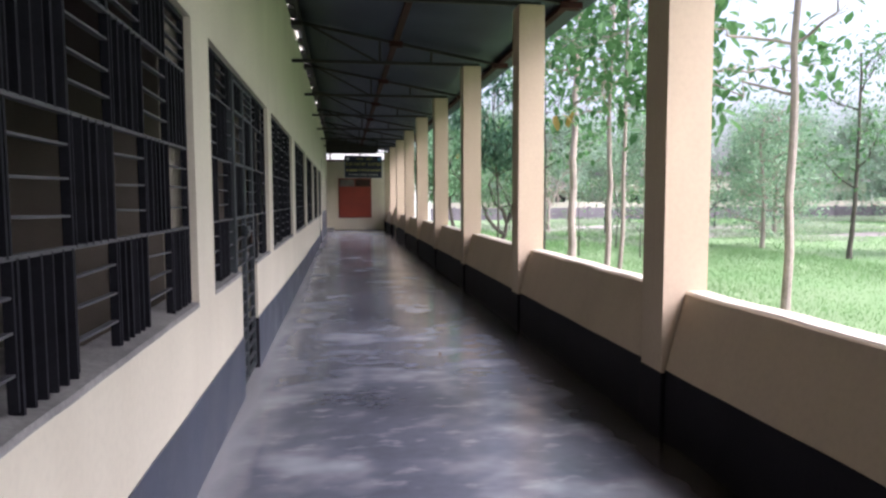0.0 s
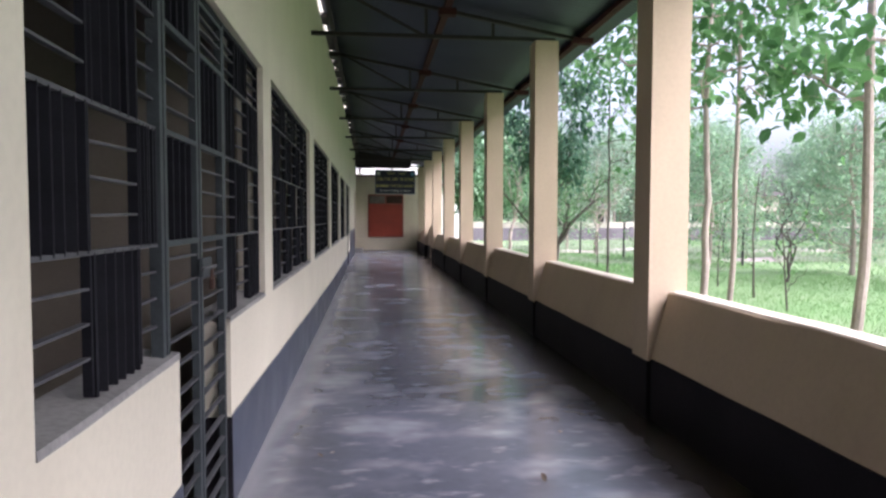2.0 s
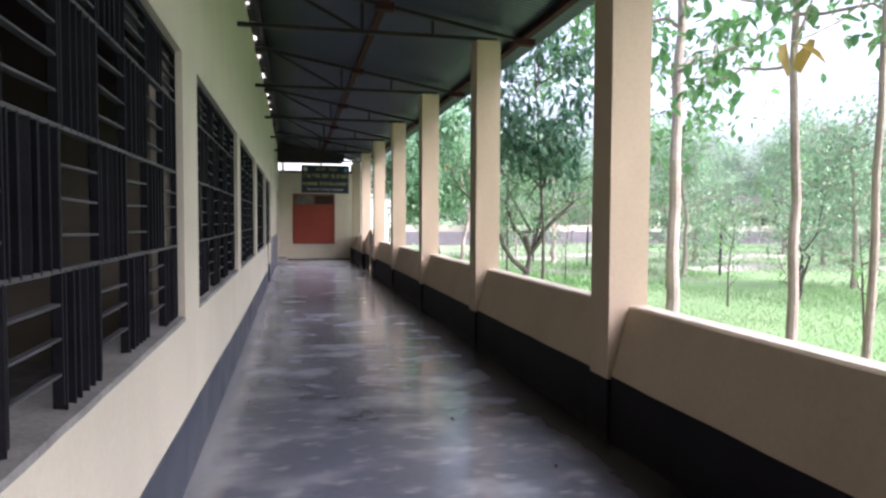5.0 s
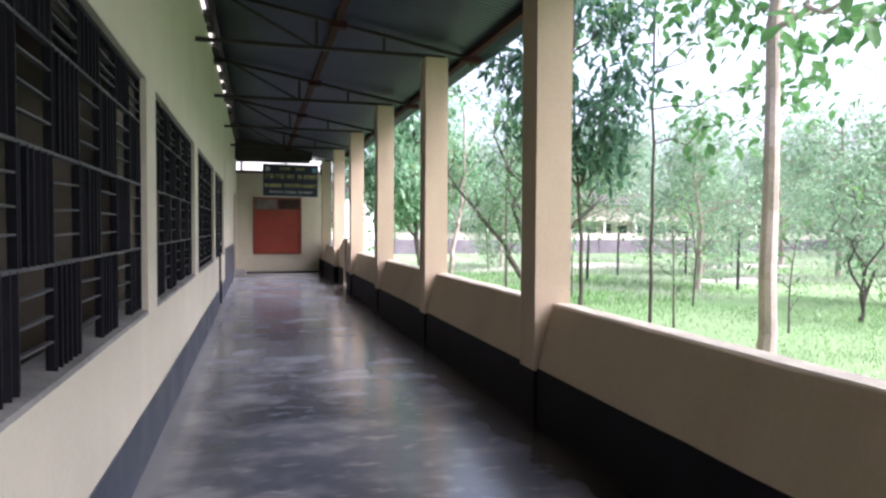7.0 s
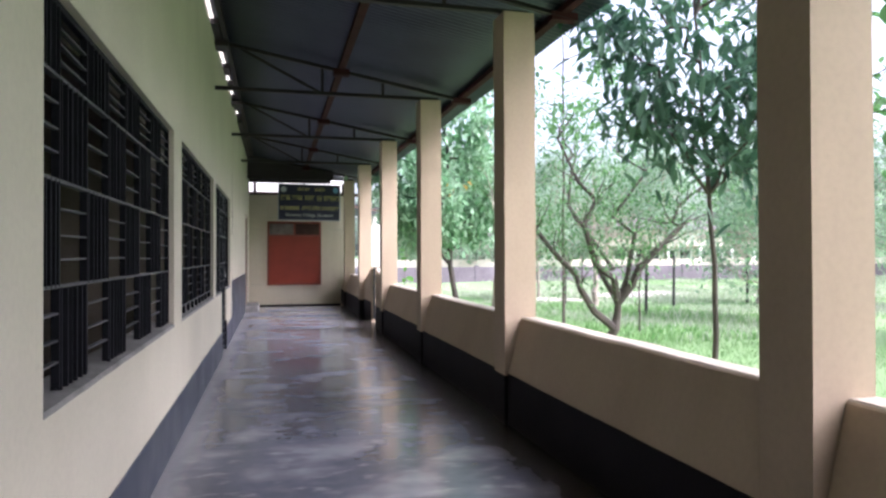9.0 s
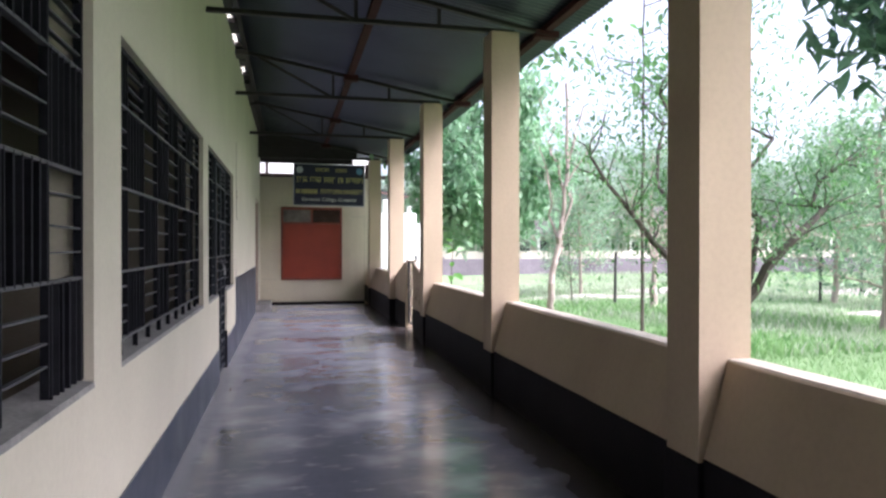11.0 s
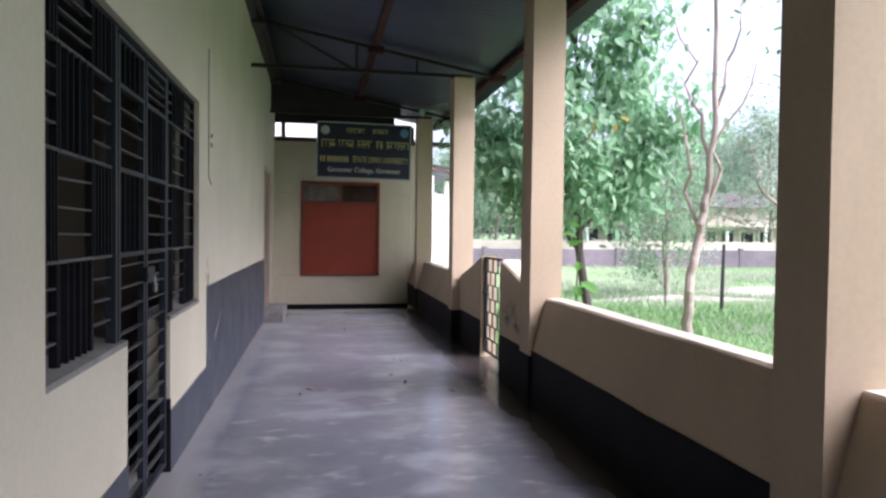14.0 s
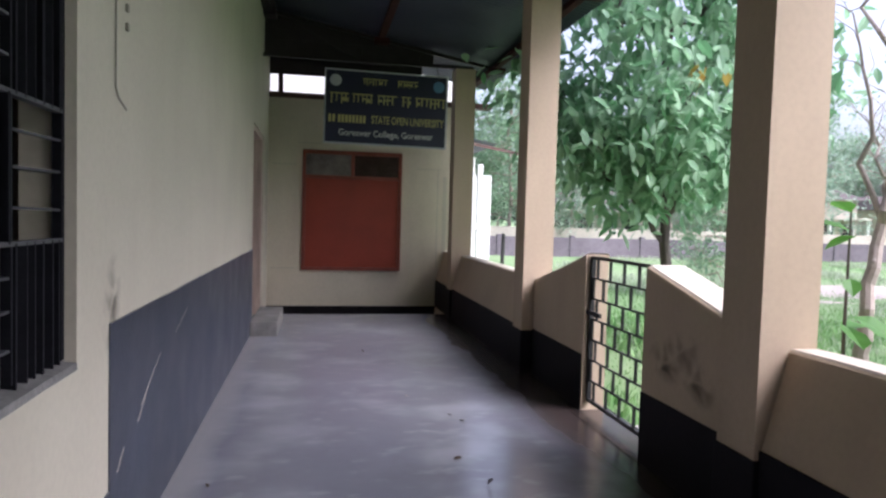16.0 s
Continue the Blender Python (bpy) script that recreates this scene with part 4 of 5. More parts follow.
def blades(name, count, region, height, width, mat, label, seed, keep=None):
    rng = np.random.default_rng(seed)
    verts, faces = [], []
    x0, x1, y0, y1 = region
    made = 0
    while made < count:
        x, y = rng.uniform(x0, x1), rng.uniform(y0, y1)
        if keep and noise.noise((x * 0.3, y * 0.3, keep)) < 0.02:
            made += 0.2
            continue
        made += 1
        a = rng.uniform(0, 6.283)
        h = height * rng.uniform(0.5, 1.25)
        lean = h * 0.45
        dx, dy = math.cos(a) * width / 2, math.sin(a) * width / 2
        b = rng.uniform(0, 6.283)
        ex, ey = math.cos(b) * lean, math.sin(b) * lean
        z = ground_z(x, y) - 0.02
        i = len(verts)
        verts += [(x - dx, y - dy, z), (x + dx, y + dy, z), (x + dx * 0.7 + ex * 0.4, y + dy * 0.7 + ey * 0.4, z + h * 0.65), (x - dx * 0.7 + ex * 0.4, y - dy * 0.7 + ey * 0.4, z + h * 0.65), (x + ex, y + ey, z + h)]
        faces += [(i, i + 1, i + 2, i + 3), (i + 3, i + 2, i + 4)]
    me = bpy.data.meshes.new(name)
    me.from_pydata(verts, [], faces)
    me.materials.append(mat)
    return tagged(new(name, me), label, "grass", kind="stuff")


blades("grass", 130000, (2.9, 14, 3, 36), 0.085, 0.012, GRASS, "dense fresh green grass of the field", 1)
blades("grass", 50000, (12, 42, 8, 49), 0.09, 0.026, GRASS, "fresh green grass further out", 2)
blades("grass", 30000, (8, 45, 22, 49), 0.24, 0.03, GRASS_PALE, "pale seeding grass in drifts", 3, 0.7)
blades("grass", 12000, (5, 20, 25, 42), 0.16, 0.02, GRASS_PALE, "pale seeding grass among the trees", 6, 1.9)
blades("weeds", 5000, (3.2, 12, 22, 31), 0.18, 0.06, LEAF_WEED, "low broad-leaved weeds in the grass", 4, 3.3)

bw = thing("boundary_wall", "long low grey boundary wall behind the field", "boundary wall", at=(0, 50, GROUND))
for k in range(22):
    x = 2.0 + k * 3.6
    part("wall_panel", bx(x, x + 3.4, -0.06, 0.06, -0.3, 0.92, 0.01), BOUNDARY, bw)
    part("wall_post", bx(x + 3.38, x + 3.62, -0.1, 0.1, -0.3, 1.02, 0.015), BOUNDARY, bw)
tagged(part("wall_lane", bx(-5, 110, 53.0, 53.2, GROUND - 0.5, GROUND + 1.34), HOUSE), "pale cream lane wall behind the boundary wall", "wall", kind="structure")


def house(x, y, w, d, h, n, label, turn=0.0):
    t = thing("house", label, "house", "houses beyond the field", (x, y, GROUND))
    part("wall", bx(0, w, 0, d, -0.3, h), HOUSE, t)
    bm = bmesh.new()
    e = 0.7
    vs = [bm.verts.new(c) for c in ((-e, -e, h - 0.12), (w + e, -e, h - 0.12), (w + e, d + e, h - 0.12), (-e, d + e, h - 0.12), (1.0, d / 2, h + 1.15), (w - 1.0, d / 2, h + 1.15))]
    for f in ((0, 1, 5, 4), (2, 3, 4, 5), (1, 2, 5), (3, 0, 4), (3, 2, 1, 0)):
        bm.faces.new([vs[i] for i in f])
    part("roof", bm, HOUSE_ROOF, t)
    for k in range(n):
        cx = w * (k + 0.5) / n
        if k % 4 == 2:
            part("door", bx(cx - 0.45, cx + 0.45, -0.03, 0.02, 0, 2.1), DARK_OPEN, t)
        else:
            win = part("window", bx(cx - 0.62, cx + 0.62, -0.06, 0.02, 0.9, 2.1), WHITE_POST, t)
            part("pane", bx(cx - 0.5, cx + 0.5, -0.075, -0.061, 1.0, 2.0), DARK_OPEN, win)
    part("veranda_slab", bx(-0.2, w + 0.2, -1.2, -0.05, 2.35, 2.47), HOUSE, t)
    for k in range(n // 2 + 1):
        px = w * k / (n // 2)
        part("veranda_post", bx(px - 0.09, px + 0.09, -1.15, -0.97, -0.2, 2.35), WHITE_POST, t)
    t.matrix_basis = pose(x, y, GROUND, 0, 0, turn)
    return t


house(26.8, 62, 12.5, 6, 3.9, 8, "long cream house with a rusty brown roof beyond the field")
house(45.0, 66, 12, 6, 3.4, 6, "cream house with white window frames beyond the field", -6)
house(15.5, 61, 6.5, 5, 2.7, 4, "small cream house half hidden by trees")
house(60, 58, 14, 6, 3.0, 7, "distant cream house among trees", -15)

# white posts of the neighbouring building past the end wall
nb = thing("neighbour_veranda", "white posts and rails of the neighbouring veranda past the end wall", "building", at=(3.0, 33.6, GROUND))
for x, y in ((0.55, 0), (1.25, 1.6), (1.9, 3.4), (0.55, 3.4)):
    part("post", bx(x - 0.07, x + 0.07, y - 0.07, y + 0.07, -0.1, 3.1, 0.01), WHITE_POST, nb)
part("rail", bx(0.0, 1.3, -0.04, 0.04, 1.45, 1.53, 0.01), WHITE_POST, nb)
bm = bmesh.new()
beam(bm, (1.25, 1.6, 1.5), (1.9, 3.4, 1.5), 0.06, 0.08)
part("rail", bm, WHITE_POST, nb)
bm = bmesh.new()
beam(bm, (-0.5, -0.3, 3.42), (2.0, 0.3, 3.10), 0.05, 0.06)
part("eave_beam", bm, WOOD_BEAM, nb)
bm = bmesh.new()
vs = [bm.verts.new(c) for c in ((-3.2, -0.4, 3.9), (1.5, 0.2, 3.28), (1.5, 5.5, 3.28), (-3.2, 5.5, 3.9))]
bm.faces.new(vs)
bmesh.ops.solidify(bm, geom=bm.faces[:], thickness=0.03)
part("roof_sheet", bm, TIN, nb)


# added white panel in place of the bright hazy sky past the posts
part("white_sky_panel", bx(1.2, 2.9, 6.0, 6.15, 0, 3.0), WHITE_POST, nb, "white panel added for the bright hazy sky behind the posts")
part("back_wall", bx(-4.0, 0.1, -1.6, -1.45, 0, 4.6), WHITE_POST, nb, "pale whitewashed wall behind the clerestory")

# ---- trees ----
def leaves_mesh(name, centres, size, mat, seed, droop=0.5, aspect=0.42, per=1, spread=0.0, fold=0.18, fine=True):
    """Many small folded leaves round the given centres, each its own island."""
    rng = np.random.default_rng(seed)
    verts, faces = [], []
    for c in centres:
        for _ in range(per):
            p = Vector(c) + Vector(rng.normal(0, 1, 3)) * spread
            L = size * rng.uniform(0.6, 1.25)
            a = rng.uniform(0, 6.283)
            tilt = -droop + rng.normal(0, 0.45)
            d = Vector((math.cos(a) * math.cos(tilt), math.sin(a) * math.cos(tilt), math.sin(tilt)))
            s = d.cross(Vector((0, 0, 1)))
            s = s.normalized() if s.length > 0.05 else Vector((1, 0, 0))
            s = (s + Vector(rng.normal(0, 0.35, 3))).normalized()
            u = s.cross(d).normalized()
            w = L * aspect / 2
            i = len(verts)
            if fine:
                bend = -u * L * 0.12
                verts += [tuple(p), tuple(p + d * L * 0.28 + s * w * 0.85 + u * fold * w), tuple(p + d * L * 0.62 + s * w * 0.9 + u * fold * w + bend * 0.4), tuple(p + d * L + bend),
                          tuple(p + d * L * 0.62 - s * w * 0.9 + u * fold * w + bend * 0.4), tuple(p + d * L * 0.28 - s * w * 0.85 + u * fold * w), tuple(p + d * L * 0.3), tuple(p + d * L * 0.65 + bend * 0.4)]
                faces += [(i, i + 1, i + 6), (i + 1, i + 2, i + 7, i + 6), (i + 2, i + 3, i + 7), (i + 3, i + 4, i + 7), (i + 4, i + 5, i + 6, i + 7), (i + 5, i, i + 6)]
            else:
                verts += [tuple(p), tuple(p + d * L * 0.45 + s * w + u * fold * w), tuple(p + d * L), tuple(p + d * L * 0.45 - s * w + u * fold * w), tuple(p + d * L * 0.5 - u * fold * w)]
                faces += [(i, i + 1, i + 4), (i + 1, i + 2, i + 4), (i + 2, i + 3, i + 4), (i + 3, i, i + 4)]
    me = bpy.data.meshes.new(name)
    me.from_pydata(verts, [], faces)
    me.materials.append(mat)
    return me


def wander(p, q, n, amount, rng):
    p, q = Vector(p), Vector(q)
    pts = []
    for k in range(n + 1):
        f = k / n
        off = Vector(rng.normal(0, 1, 3)) * amount * math.sin(math.pi * min(f, 1)) if 0 < k < n else Vector((0, 0, 0))
        pts.append(p.lerp(q, f) + off)
    return pts


def tree(x, y, trunk, limbs, radius, bark, leaf, leaf_size, per, spread, label, seed, droop=0.5, twigs=3, twig_len=0.7, aspect=0.42, group="", leaf_from=0.35, name="tree", category="tree"):
    """trunk: points (dx, dy, z); limbs: (start on trunk 0..1, end (dx, dy, z), share of the trunk's radius)."""
    rng = np.random.default_rng(seed)
    t = thing(name, label, category, group, (x, y, GROUND - 0.05))
    bm = bmesh.new()
    pts = [Vector(p) for p in trunk]
    fine = []
    for a, b in zip(pts, pts[1:]):
        for k in range(4):
            fine.append(a.lerp(b, k / 4) + Vector(rng.normal(0, 0.25, 3)) * radius * (1 if (fine or k) else 0))
    fine.append(pts[-1])
    m = len(fine)
    tube(bm, fine, [radius * (1.25 if k == 0 else 1) * (1 - 0.62 * k / (m - 1)) for k in range(m)], 9)
    part("trunk", bm, bark, t)
    tips = []
    tw = bmesh.new()
    for start, end, share_r in limbs:
        k = min(m - 1, max(0, int(start * (m - 1))))
        lp = wander(fine[k], end, 7, 0.05 * (Vector(end) - fine[k]).length, rng)
        r0 = radius * share_r
        bm = bmesh.new()
        tube(bm, lp, [r0 * (1 - 0.75 * i / 7) for i in range(8)], 7)
        for i in range(2, 8):
            for _ in range(twigs):
                d = Vector(rng.normal(0, 1, 3))
                d.z = abs(d.z) * 0.6
                d = (d.normalized() + (lp[i] - lp[i - 1]).normalized() * 0.8).normalized()
                e = lp[i] + d * twig_len * rng.uniform(0.5, 1.2)
                tp = wander(lp[i], e, 3, 0.06 * twig_len, rng)
                tube(tw, tp, [max(0.004, r0 * 0.22) * (1 - 0.25 * j) for j in range(4)], 4)
                if i / 7 >= leaf_from:
                    tips += [tp[2], tp[3]]
        part("limb", bm, bark, t)
    if len(tw.verts):
        part("twig_spray", tw, bark, t)["kind"] = "stuff"
    else:
        tw.free()
    if leaf is not None and per:
        ob = new("crown", leaves_mesh("crown", tips, leaf_size, leaf, seed + 7, droop, aspect, per, spread, 0.18, y < 40))
        ob.parent = t
    return t


# low-forking tree with spreading limbs
tree(5.65, 20.05, [(0, 0, 0), (0.06, 0.02, 0.6), (0.20, 0.0, 1.15)],
     [(0.5, (-1.65, 0.2, 2.75), 0.6), (0.96, (-0.75, 0.25, 3.5), 0.62), (0.98, (1.35, -0.2, 2.7), 0.66), (0.98, (0.7, 0.7, 4.6), 0.42), (0.98, (0.45, 3.1, 4.5), 0.45)],
     0.105, BARK, LEAF_MID, 0.088, 46, 0.25, "grey-barked tree forking low into spreading limbs with fine leaves", 11, 0.4, 3, 0.6, 0.34, leaf_from=0.28)
# drooping mango
tree(4.55, 16.15, [(0, 0, 0), (0.06, 0, 1.3), (0.0, 0.05, 2.6), (-0.1, 0.1, 4.4)],
     [(0.6, (0.45, 0.1, 2.75), 0.6), (0.62, (-0.55, 0.0, 2.9), 0.6), (0.66, (0.2, -0.6, 3.1), 0.6), (0.7, (-0.3, 0.6, 3.3), 0.6), (0.78, (0.75, 0.1, 3.6), 0.6), (0.82, (-0.85, 0.2, 3.7), 0.6), (0.9, (-0.8, 0.0, 4.4), 0.6), (0.93, (0.7, 0.3, 4.5), 0.6), (0.98, (0.0, 0.0, 5.1), 0.6)],
     0.032, BARK_DARK, LEAF_MANGO, 0.19, 7, 0.18, "slim mango tree with drooping blue-green leaves", 12, 0.55, 4, 0.4, 0.34)
# leafy tree by the gate
tree(5.4, 28.0, [(0, 0, 0), (-0.10, 0.1, 1.2), (-0.27, 0.1, 2.4), (-0.22, 0.1, 4.2), (-0.3, 0.1, 5.8)],
     [(0.36, (-1.5, -0.4, 2.65), 0.5), (0.38, (0.9, 0.3, 2.75), 0.5), (0.40, (-0.7, -1.2, 2.95), 0.5), (0.43, (0.4, 1.1, 2.95), 0.5), (0.5, (-1.7, 0.3, 3.4), 0.5), (0.55, (1.1, -0.7, 3.5), 0.5), (0.62, (-1.3, -0.7, 4.2), 0.5), (0.66, (0.9, 0.6, 4.3), 0.5), (0.75, (-1.1, 0.5, 5.0), 0.5), (0.8, (0.5, -0.8, 5.0), 0.5), (0.92, (-0.9, -0.2, 5.9), 0.5), (0.98, (0.1, 0.2, 6.2), 0.5)],
     0.085, BARK, LEAF_TREE, 0.22, 19, 0.26, "dense leafy tree with hanging bright green leaves beside the gate", 13, 0.65, 4, 0.5, 0.48)
# a few yellowed sprays on it
me = leaves_mesh("spray", [(0, 0, 0), (0.1, 0.05, 0.06), (0.22, 0.1, 0.1), (0.34, 0.1, 0.12)], 0.26, LEAF_DRY, 77, 0.5, 0.4, 2, 0.05)
yl = new("yellow_spray", me)
yl.location = (4.9, 26.9, 3.05)
tagged(yl, "spray of yellowed leaves hanging at the edge of the leafy tree", "leaves")
bm = bmesh.new()
tube(bm, [(4.9, 26.9, 3.1), (5.1, 27.3, 3.3), (5.3, 27.8, 3.4)], [0.006, 0.009, 0.012], 5)
tagged(part("thin_branch", bm, BARK), "thin branch that carries yellowed leaves", "branch")


# pale straight trunks near the walk
def pole_tree(x, y, lean, h, r, seed, leafy, label, bark=BARK_PALE, size=0.19, per=3, first=0.5):
    rng = np.random.default_rng(seed)
    limbs = []
    for k in range(leafy):
        f = first + (0.97 - first) * k / max(1, leafy - 1)
        a = rng.uniform(0, 6.283)
        L = rng.uniform(0.8, 1.9)
        limbs.append((f, (lean[0] * f + math.cos(a) * L, lean[1] * f + math.sin(a) * L, h * f + rng.uniform(-0.1, 0.6)), 0.35))
    return tree(x, y, [(0, 0, 0), (lean[0] * 0.35, lean[1] * 0.35, h * 0.35), (lean[0] * 0.6, lean[1] * 0.7, h * 0.7), (lean[0], lean[1], h)], limbs, r, bark, LEAF_MID, size, per * 2, 0.22, label, seed, 0.5, 2, 0.5, 0.58, group="pale young trees", leaf_from=0.45)


pole_tree(5.9, 14.45, (0.2, 0.0, 0), 7.4, 0.10, 21, 12, "tall straight pale-barked young tree in the grass", per=3, first=0.5)
pole_tree(5.70, 11.72, (0.12, 0.25, 0), 5.6, 0.062, 22, 9, "pale knotty young tree in the grass", per=2, first=0.6)
pole_tree(5.45, 10.55, (0.05, -0.1, 0), 6.2, 0.042, 23, 9, "thin pale young tree in the grass", per=3, first=0.5)
pole_tree(5.65, 6.47, (0.1, 0.1, 0), 6.6, 0.055, 24, 10, "pale spotted young tree near the parapet", per=3, first=0.45)
pole_tree(5.48, 8.21, (0.1, 0.05, 0), 6.6, 0.06, 25, 12, "pale straight young tree with broad leaves", per=4, first=0.45)
pole_tree(6.2, 22.95, (0.0, 0.0, 0), 6.0, 0.034, 27, 4, "straight thin dark-barked young tree", BARK_DARK, first=0.7)
pole_tree(6.0, 16.75, (0.0, 0.0, 0), 5.6, 0.03, 28, 9, "straight thin young tree in the grass", BARK, per=3, first=0.5)
tree(11.26, 18.1, [(0, 0, 0), (0.02, 0, 0.25), (0.05, 0, 0.5)], [(0.5, (-0.6, 0.1, 2.2), 0.6), (0.7, (-0.1, 0.2, 2.6), 0.6), (0.9, (0.5, -0.1, 2.3), 0.6), (0.9, (0.25, 0.3, 2.5), 0.5)], 0.05, BARK, LEAF_FAR, 0.12, 4, 0.25, "small many-stemmed tree in the field", 35, 0.3, 3, 0.5, 0.45)
tree(14.08, 15.6, [(0, 0, 0), (0.1, 0, 1.5), (0.15, 0, 3.5), (0.1, 0, 5.5)], [(f, (0.9 * math.cos(f * 20), 0.9 * math.sin(f * 20), 5.5 * f + 0.4), 0.4) for f in (0.45, 0.55, 0.65, 0.75, 0.85, 0.95)], 0.07, BARK_DARK, LEAF_MID, 0.16, 5, 0.3, "dark-barked straight tree in the field", 36, 0.4, 3, 0.6, 0.5)
# dry leaves caught on a drooping branch
t = thing("dry_branch", "thin drooping branch with three large yellow-brown dry leaves", "branch", at=(4.1, 10.0, 2.62))
bm = bmesh.new()
tube(bm, [(1.34, 0.6, 0.75), (0.8, 0.35, 0.42), (0.3, 0.12, 0.2), (0, 0, 0.1)], [0.014, 0.01, 0.007, 0.004], 6)
part("stem", bm, BARK_PALE, t)
for k, c in enumerate(((0, 0, 0.1), (0.1, 0.04, 0.12), (0.3, 0.12, 0.18))):
    ob = new("leaf", leaves_mesh("leaf", [c], 0.3, LEAF_DRY, 500 + k, 0.9, 0.7))
    ob.parent = t
# nearly bare tree and its neighbour
tree(5.52, 25.0, [(0, 0, 0), (-0.03, 0, 0.5), (-0.05, 0, 1.05), (0.12, 0.05, 1.75), (0.20, 0.04, 2.3), (0.28, 0.0, 3.2), (0.25, 0, 4.8)],
     [(0.4, (0.45, 0.2, 2.7), 0.4), (0.5, (-0.25, 0.1, 3.6), 0.4), (0.62, (0.7, -0.2, 3.9), 0.4), (0.75, (-0.2, 0.2, 4.5), 0.4), (0.85, (0.7, 0.1, 4.9), 0.4)],
     0.075, BARK_PALE, LEAF_MID, 0.11, 1, 0.08, "nearly bare pale young tree with thin twigs", 31, 0.4, 1, 0.45, 0.45, leaf_from=0.6)
tree(9.92, 29.0, [(0, 0, 0), (0.02, 0, 0.8), (0.1, 0.0, 1.5)],
     [(0.9, (-0.7, 0.1, 3.4), 0.5), (0.95, (0.1, 0.2, 3.8), 0.5), (0.95, (0.9, 0.0, 3.3), 0.5), (0.95, (1.4, 0.4, 2.8), 0.4)],
     0.11, BARK_PALE, LEAF_FAR, 0.10, 2, 0.3, "pale low-branching tree with thin feathery foliage", 32, 0.3, 4, 0.7, 0.4)


# saplings with small leaves
def sapling(x, y, h, seed):
    rng = np.random.default_rng(seed)
    limbs = [(f, (rng.uniform(-0.4, 0.4), rng.uniform(-0.4, 0.4), h * f + 0.25), 0.5) for f in (0.35, 0.55, 0.75, 0.95)]
    return tree(x, y, [(0, 0, 0), (rng.uniform(-0.1, 0.1), 0, h * 0.5), (rng.uniform(-0.15, 0.15), 0, h)], limbs, 0.012 + 0.005 * h, BARK_DARK, LEAF_LIGHT, 0.12, 2, 0.12, "slender sapling with sparse light leaves in the grass", seed, 0.4, 1, 0.3, 0.45, group="saplings", name="sapling", category="sapling")


for k, (x, y, h) in enumerate(((7.6, 18.5, 1.8), (8.6, 15.2, 2.6), (9.8, 21.0, 2.2), (8.0, 23.2, 2.0), (7.9, 13.0, 1.6), (8.8, 31.5, 2.0), (9.0, 17.4, 1.6))):
    sapling(x, y, h, 60 + k)


# feathery background trees: four built, the rest copied
def far_tree(x, y, h, seed, mat, size, label):
    rng = np.random.default_rng(seed)
    limbs = []
    for k in range(13):
        f = 0.16 + 0.8 * k / 12
        a = k * 2.4 + rng.uniform(-0.4, 0.4)
        L = h * 0.34 * (1.15 - 0.7 * f)
        limbs.append((f, (math.cos(a) * L, math.sin(a) * L, h * f + h * rng.uniform(0.02, 0.12)), 0.4))
    return tree(x, y, [(0, 0, 0), (0.1, 0, h * 0.4), (-0.1, 0.1, h * 0.75), (0, 0, h)], limbs, 0.03 + 0.010 * h, BARK_PALE, mat, size, 7, h * 0.06, label, seed, 0.35, 4, h * 0.13, 0.5, group="background trees", leaf_from=0.2)


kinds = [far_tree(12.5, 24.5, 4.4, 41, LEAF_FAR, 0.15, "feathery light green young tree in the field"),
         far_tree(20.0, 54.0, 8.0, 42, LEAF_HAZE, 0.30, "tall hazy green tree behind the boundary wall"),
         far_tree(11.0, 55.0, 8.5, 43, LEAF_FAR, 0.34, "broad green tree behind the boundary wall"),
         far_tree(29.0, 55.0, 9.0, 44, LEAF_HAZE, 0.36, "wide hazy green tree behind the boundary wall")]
rng = random.Random(8)
for k, (x, y, s) in enumerate(((10.2, 34.0, 0.8), (16.5, 30.0, 1.1), (14.5, 20.0, 1.0), (19.5, 26.5, 1.2), (24.0, 34.0, 1.3), (18.5, 16.0, 1.15), (27.0, 25.0, 1.3))):
    copy_thing(kinds[0], pose(x, y, GROUND - 0.05, 0, 0, rng.uniform(0, 360)) @ Matrix.Scale(s, 4))
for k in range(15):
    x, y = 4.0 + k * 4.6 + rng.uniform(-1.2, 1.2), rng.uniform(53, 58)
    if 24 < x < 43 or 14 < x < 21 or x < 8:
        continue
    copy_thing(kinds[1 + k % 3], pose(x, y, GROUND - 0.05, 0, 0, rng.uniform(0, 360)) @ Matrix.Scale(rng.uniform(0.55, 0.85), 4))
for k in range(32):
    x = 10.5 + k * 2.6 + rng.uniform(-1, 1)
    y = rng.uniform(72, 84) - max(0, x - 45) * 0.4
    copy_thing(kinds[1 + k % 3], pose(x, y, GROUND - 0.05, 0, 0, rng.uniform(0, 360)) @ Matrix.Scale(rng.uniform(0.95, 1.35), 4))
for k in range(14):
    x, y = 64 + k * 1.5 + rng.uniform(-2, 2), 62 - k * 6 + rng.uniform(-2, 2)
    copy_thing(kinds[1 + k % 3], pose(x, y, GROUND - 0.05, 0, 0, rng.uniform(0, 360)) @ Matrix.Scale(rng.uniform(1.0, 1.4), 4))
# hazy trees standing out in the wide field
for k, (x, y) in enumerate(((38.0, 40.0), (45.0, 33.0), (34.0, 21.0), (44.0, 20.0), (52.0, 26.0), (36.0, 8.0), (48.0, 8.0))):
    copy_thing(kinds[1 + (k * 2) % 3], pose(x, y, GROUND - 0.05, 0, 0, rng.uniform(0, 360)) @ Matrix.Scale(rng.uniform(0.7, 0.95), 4))

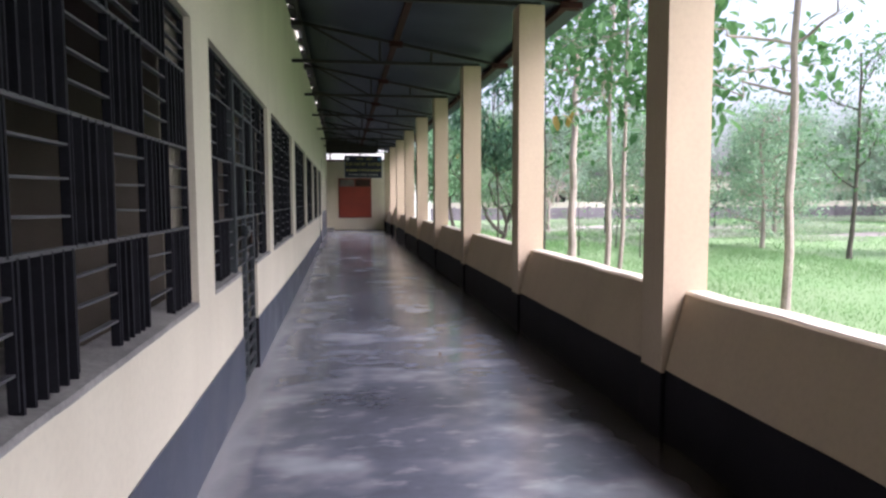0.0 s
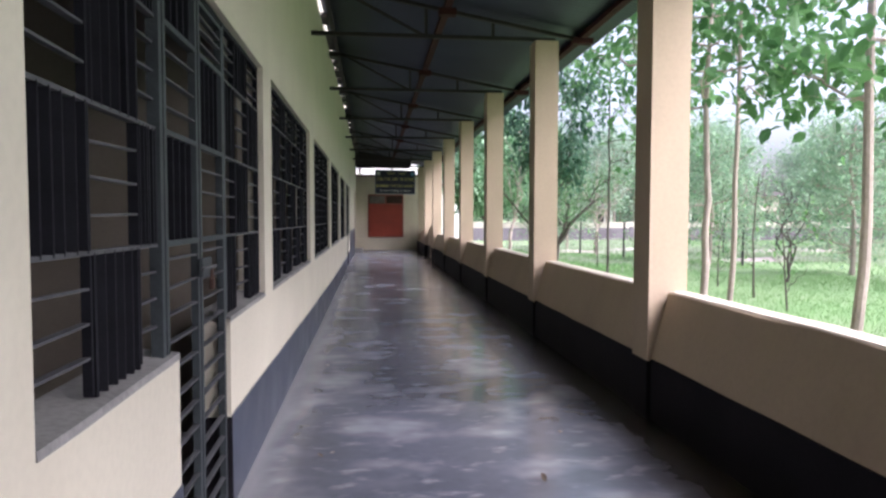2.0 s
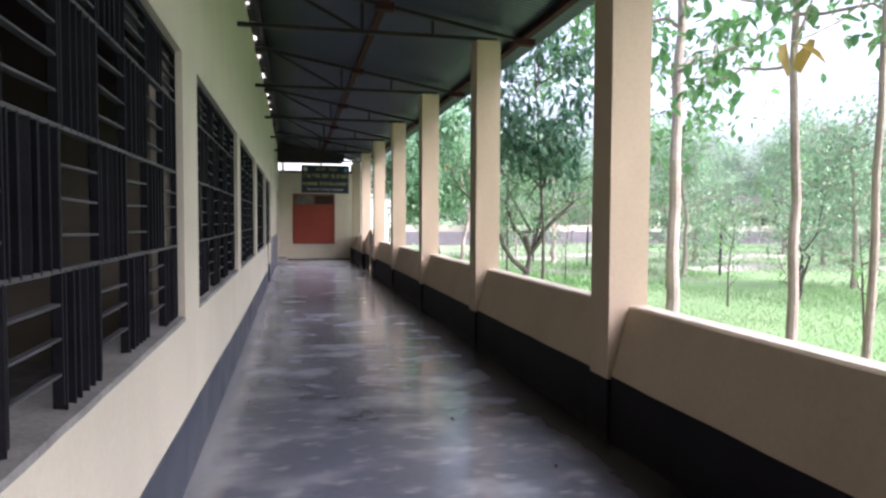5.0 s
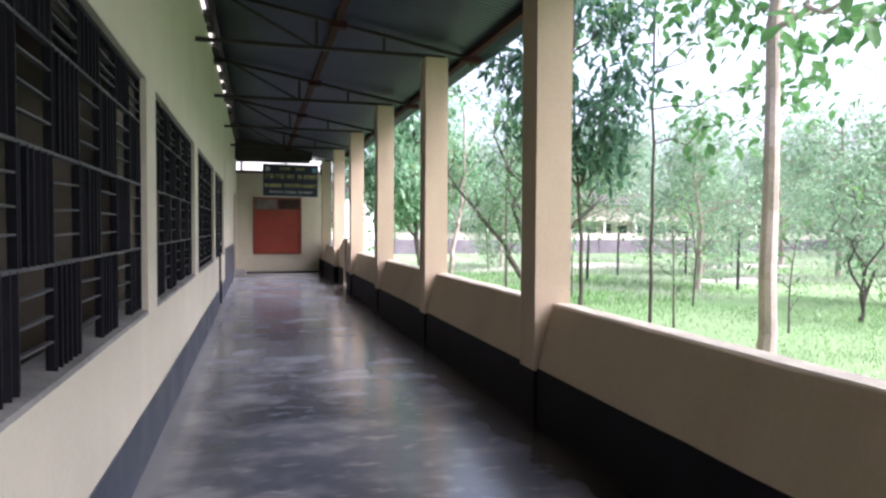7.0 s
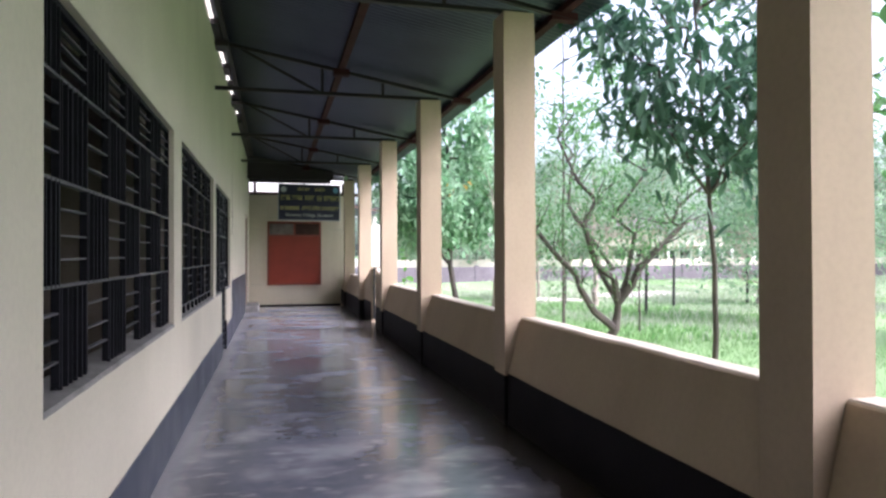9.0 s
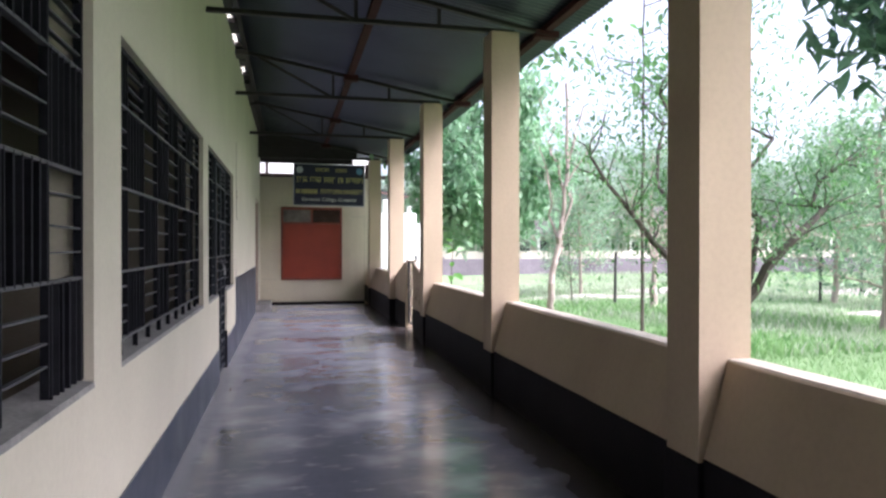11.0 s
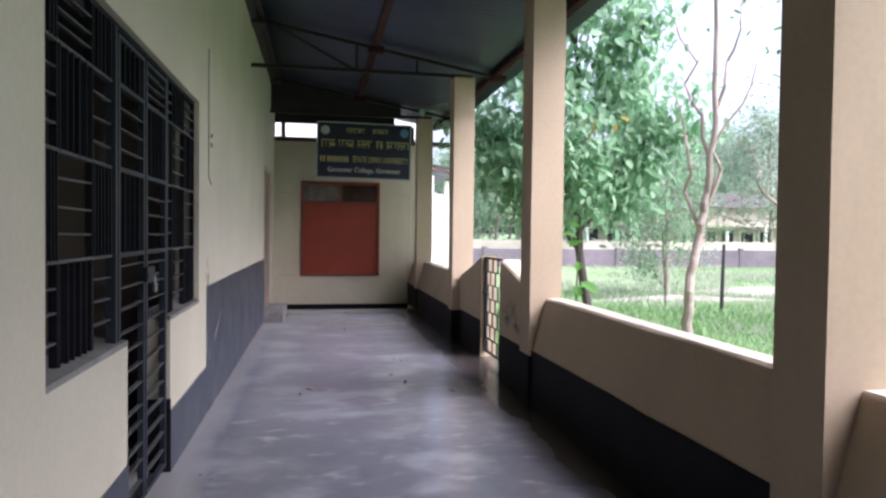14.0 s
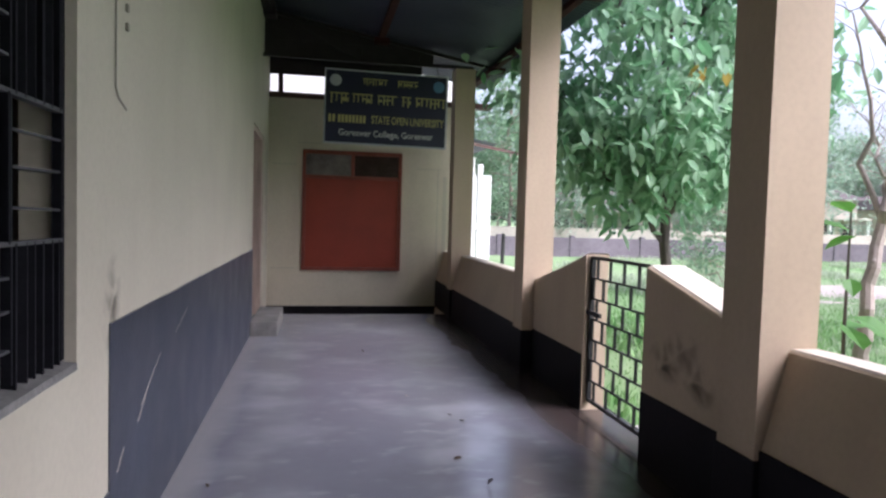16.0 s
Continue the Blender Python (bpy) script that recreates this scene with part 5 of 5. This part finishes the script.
# extra tree belt out of view, added to keep low sky light off the wall
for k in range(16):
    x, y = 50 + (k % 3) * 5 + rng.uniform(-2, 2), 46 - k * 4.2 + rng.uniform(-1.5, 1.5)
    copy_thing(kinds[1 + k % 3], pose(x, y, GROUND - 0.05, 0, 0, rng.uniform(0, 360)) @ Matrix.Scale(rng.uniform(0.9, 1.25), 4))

# bare dry patches in the field
for k, (x, y, rx, ry) in enumerate(((15.5, 35.5, 4.2, 1.6), (22.0, 33.5, 4.0, 1.6), (17.0, 27.0, 3.4, 0.9), (10.0, 33.2, 3.0, 0.35), (24.0, 26.0, 4.0, 1.2))):
    bm = bmesh.new()
    c = bm.verts.new((x, y, ground_z(x, y) + 0.16))
    ring = []
    for i in range(28):
        a = 2 * math.pi * i / 28
        f = 1 + 0.3 * noise.noise((math.cos(a) * 1.5 + k * 5, math.sin(a) * 1.5, k))
        ring.append(bm.verts.new((x + rx * f * math.cos(a), y + ry * f * math.sin(a), ground_z(x, y) - 0.02)))
    for i in range(28):
        bm.faces.new((c, ring[i], ring[(i + 1) % 28]))
    tagged(part("ground_patch", bm, DRY), "low bare heap of pinkish dry earth in the grass", "earth", kind="structure")

# dark stakes in the field
for k, (x, y, h) in enumerate(((12.8, 29.3, 1.6), (16.2, 30.2, 1.6), (9.9, 31.0, 1.5), (4.3, 32.6, 1.4), (20.5, 33.0, 1.6), (13.6, 24.2, 1.6), (10.2, 26.6, 1.5))):
    bm = bmesh.new()
    tube(bm, [(x, y, GROUND - 0.1), (x + 0.01, y, GROUND + h * 0.5), (x + 0.03, y, GROUND + h)], [0.045, 0.042, 0.036], 7)
    tagged(part("fence_stake", bm, STAKE), "dark weathered stake standing in the grass", "stake", "field stakes")

# vine that looks over the parapet beside the gate pillar
t = thing("vine", "young climbing plant with broad green leaves beside the parapet", "plant", at=(2.93, 22.40, GROUND))
bm = bmesh.new()
tube(bm, [(0, 0, -0.1), (0.02, 0.03, 0.6), (-0.02, 0.0, 1.2), (0.02, 0.04, 1.75)], [0.012, 0.01, 0.008, 0.004], 6)
part("stem", bm, BARK_DARK, t)
for k, (z, a, L) in enumerate(((1.26, 3.6, 0.2), (1.30, 0.2, 0.25), (1.24, 2.2, 0.2), (1.46, 1.0, 0.12), (1.64, 0.1, 0.22), (1.66, 3.3, 0.2), (1.74, 1.5, 0.14))):
    me = leaves_mesh("leaf", [(0.02 * math.cos(a), 0.02 * math.sin(a), z)], L, LEAF_FRESH, 90 + k, 0.3, 0.75)
    ob = new("leaf", me)
    ob.parent = t

# ---- litter on the floor ----
for k, (x, y) in enumerate(((1.75, 6.6), (1.86, 6.2), (1.55, 5.4), (1.92, 7.9), (1.62, 10.2), (1.35, 14.2), (0.35, 5.9), (0.42, 5.95), (1.78, 20.1), (2.0, 9.2), (1.5, 23.6), (1.62, 23.2), (1.4, 24.9), (0.7, 22.9), (0.78, 23.1), (0.2, 21.1), (0.16, 19.9), (0.16, 20.6), (0.55, 28.3), (1.9, 24.4), (1.72, 24.25), (1.66, 24.4), (1.95, 22.9), (0.24, 22.7), (0.2, 23.4), (0.3, 21.9), (1.2, 26.6), (0.33, 27.2), (1.3, 3.6), (2.05, 4.3), (0.9, 8.6))):
    me = leaves_mesh("dead_leaf", [(0, 0, 0.012)], 0.055, LITTER, 200 + k, 0.0, 0.6)
    zmin = min(v.co.z for v in me.vertices)
    ob = new("dead_leaf", me)
    ob.location = (x, y, 0.004 - zmin)
    tagged(ob, "small dead brown leaf lying on the cement floor", "leaf", "litter on the floor")
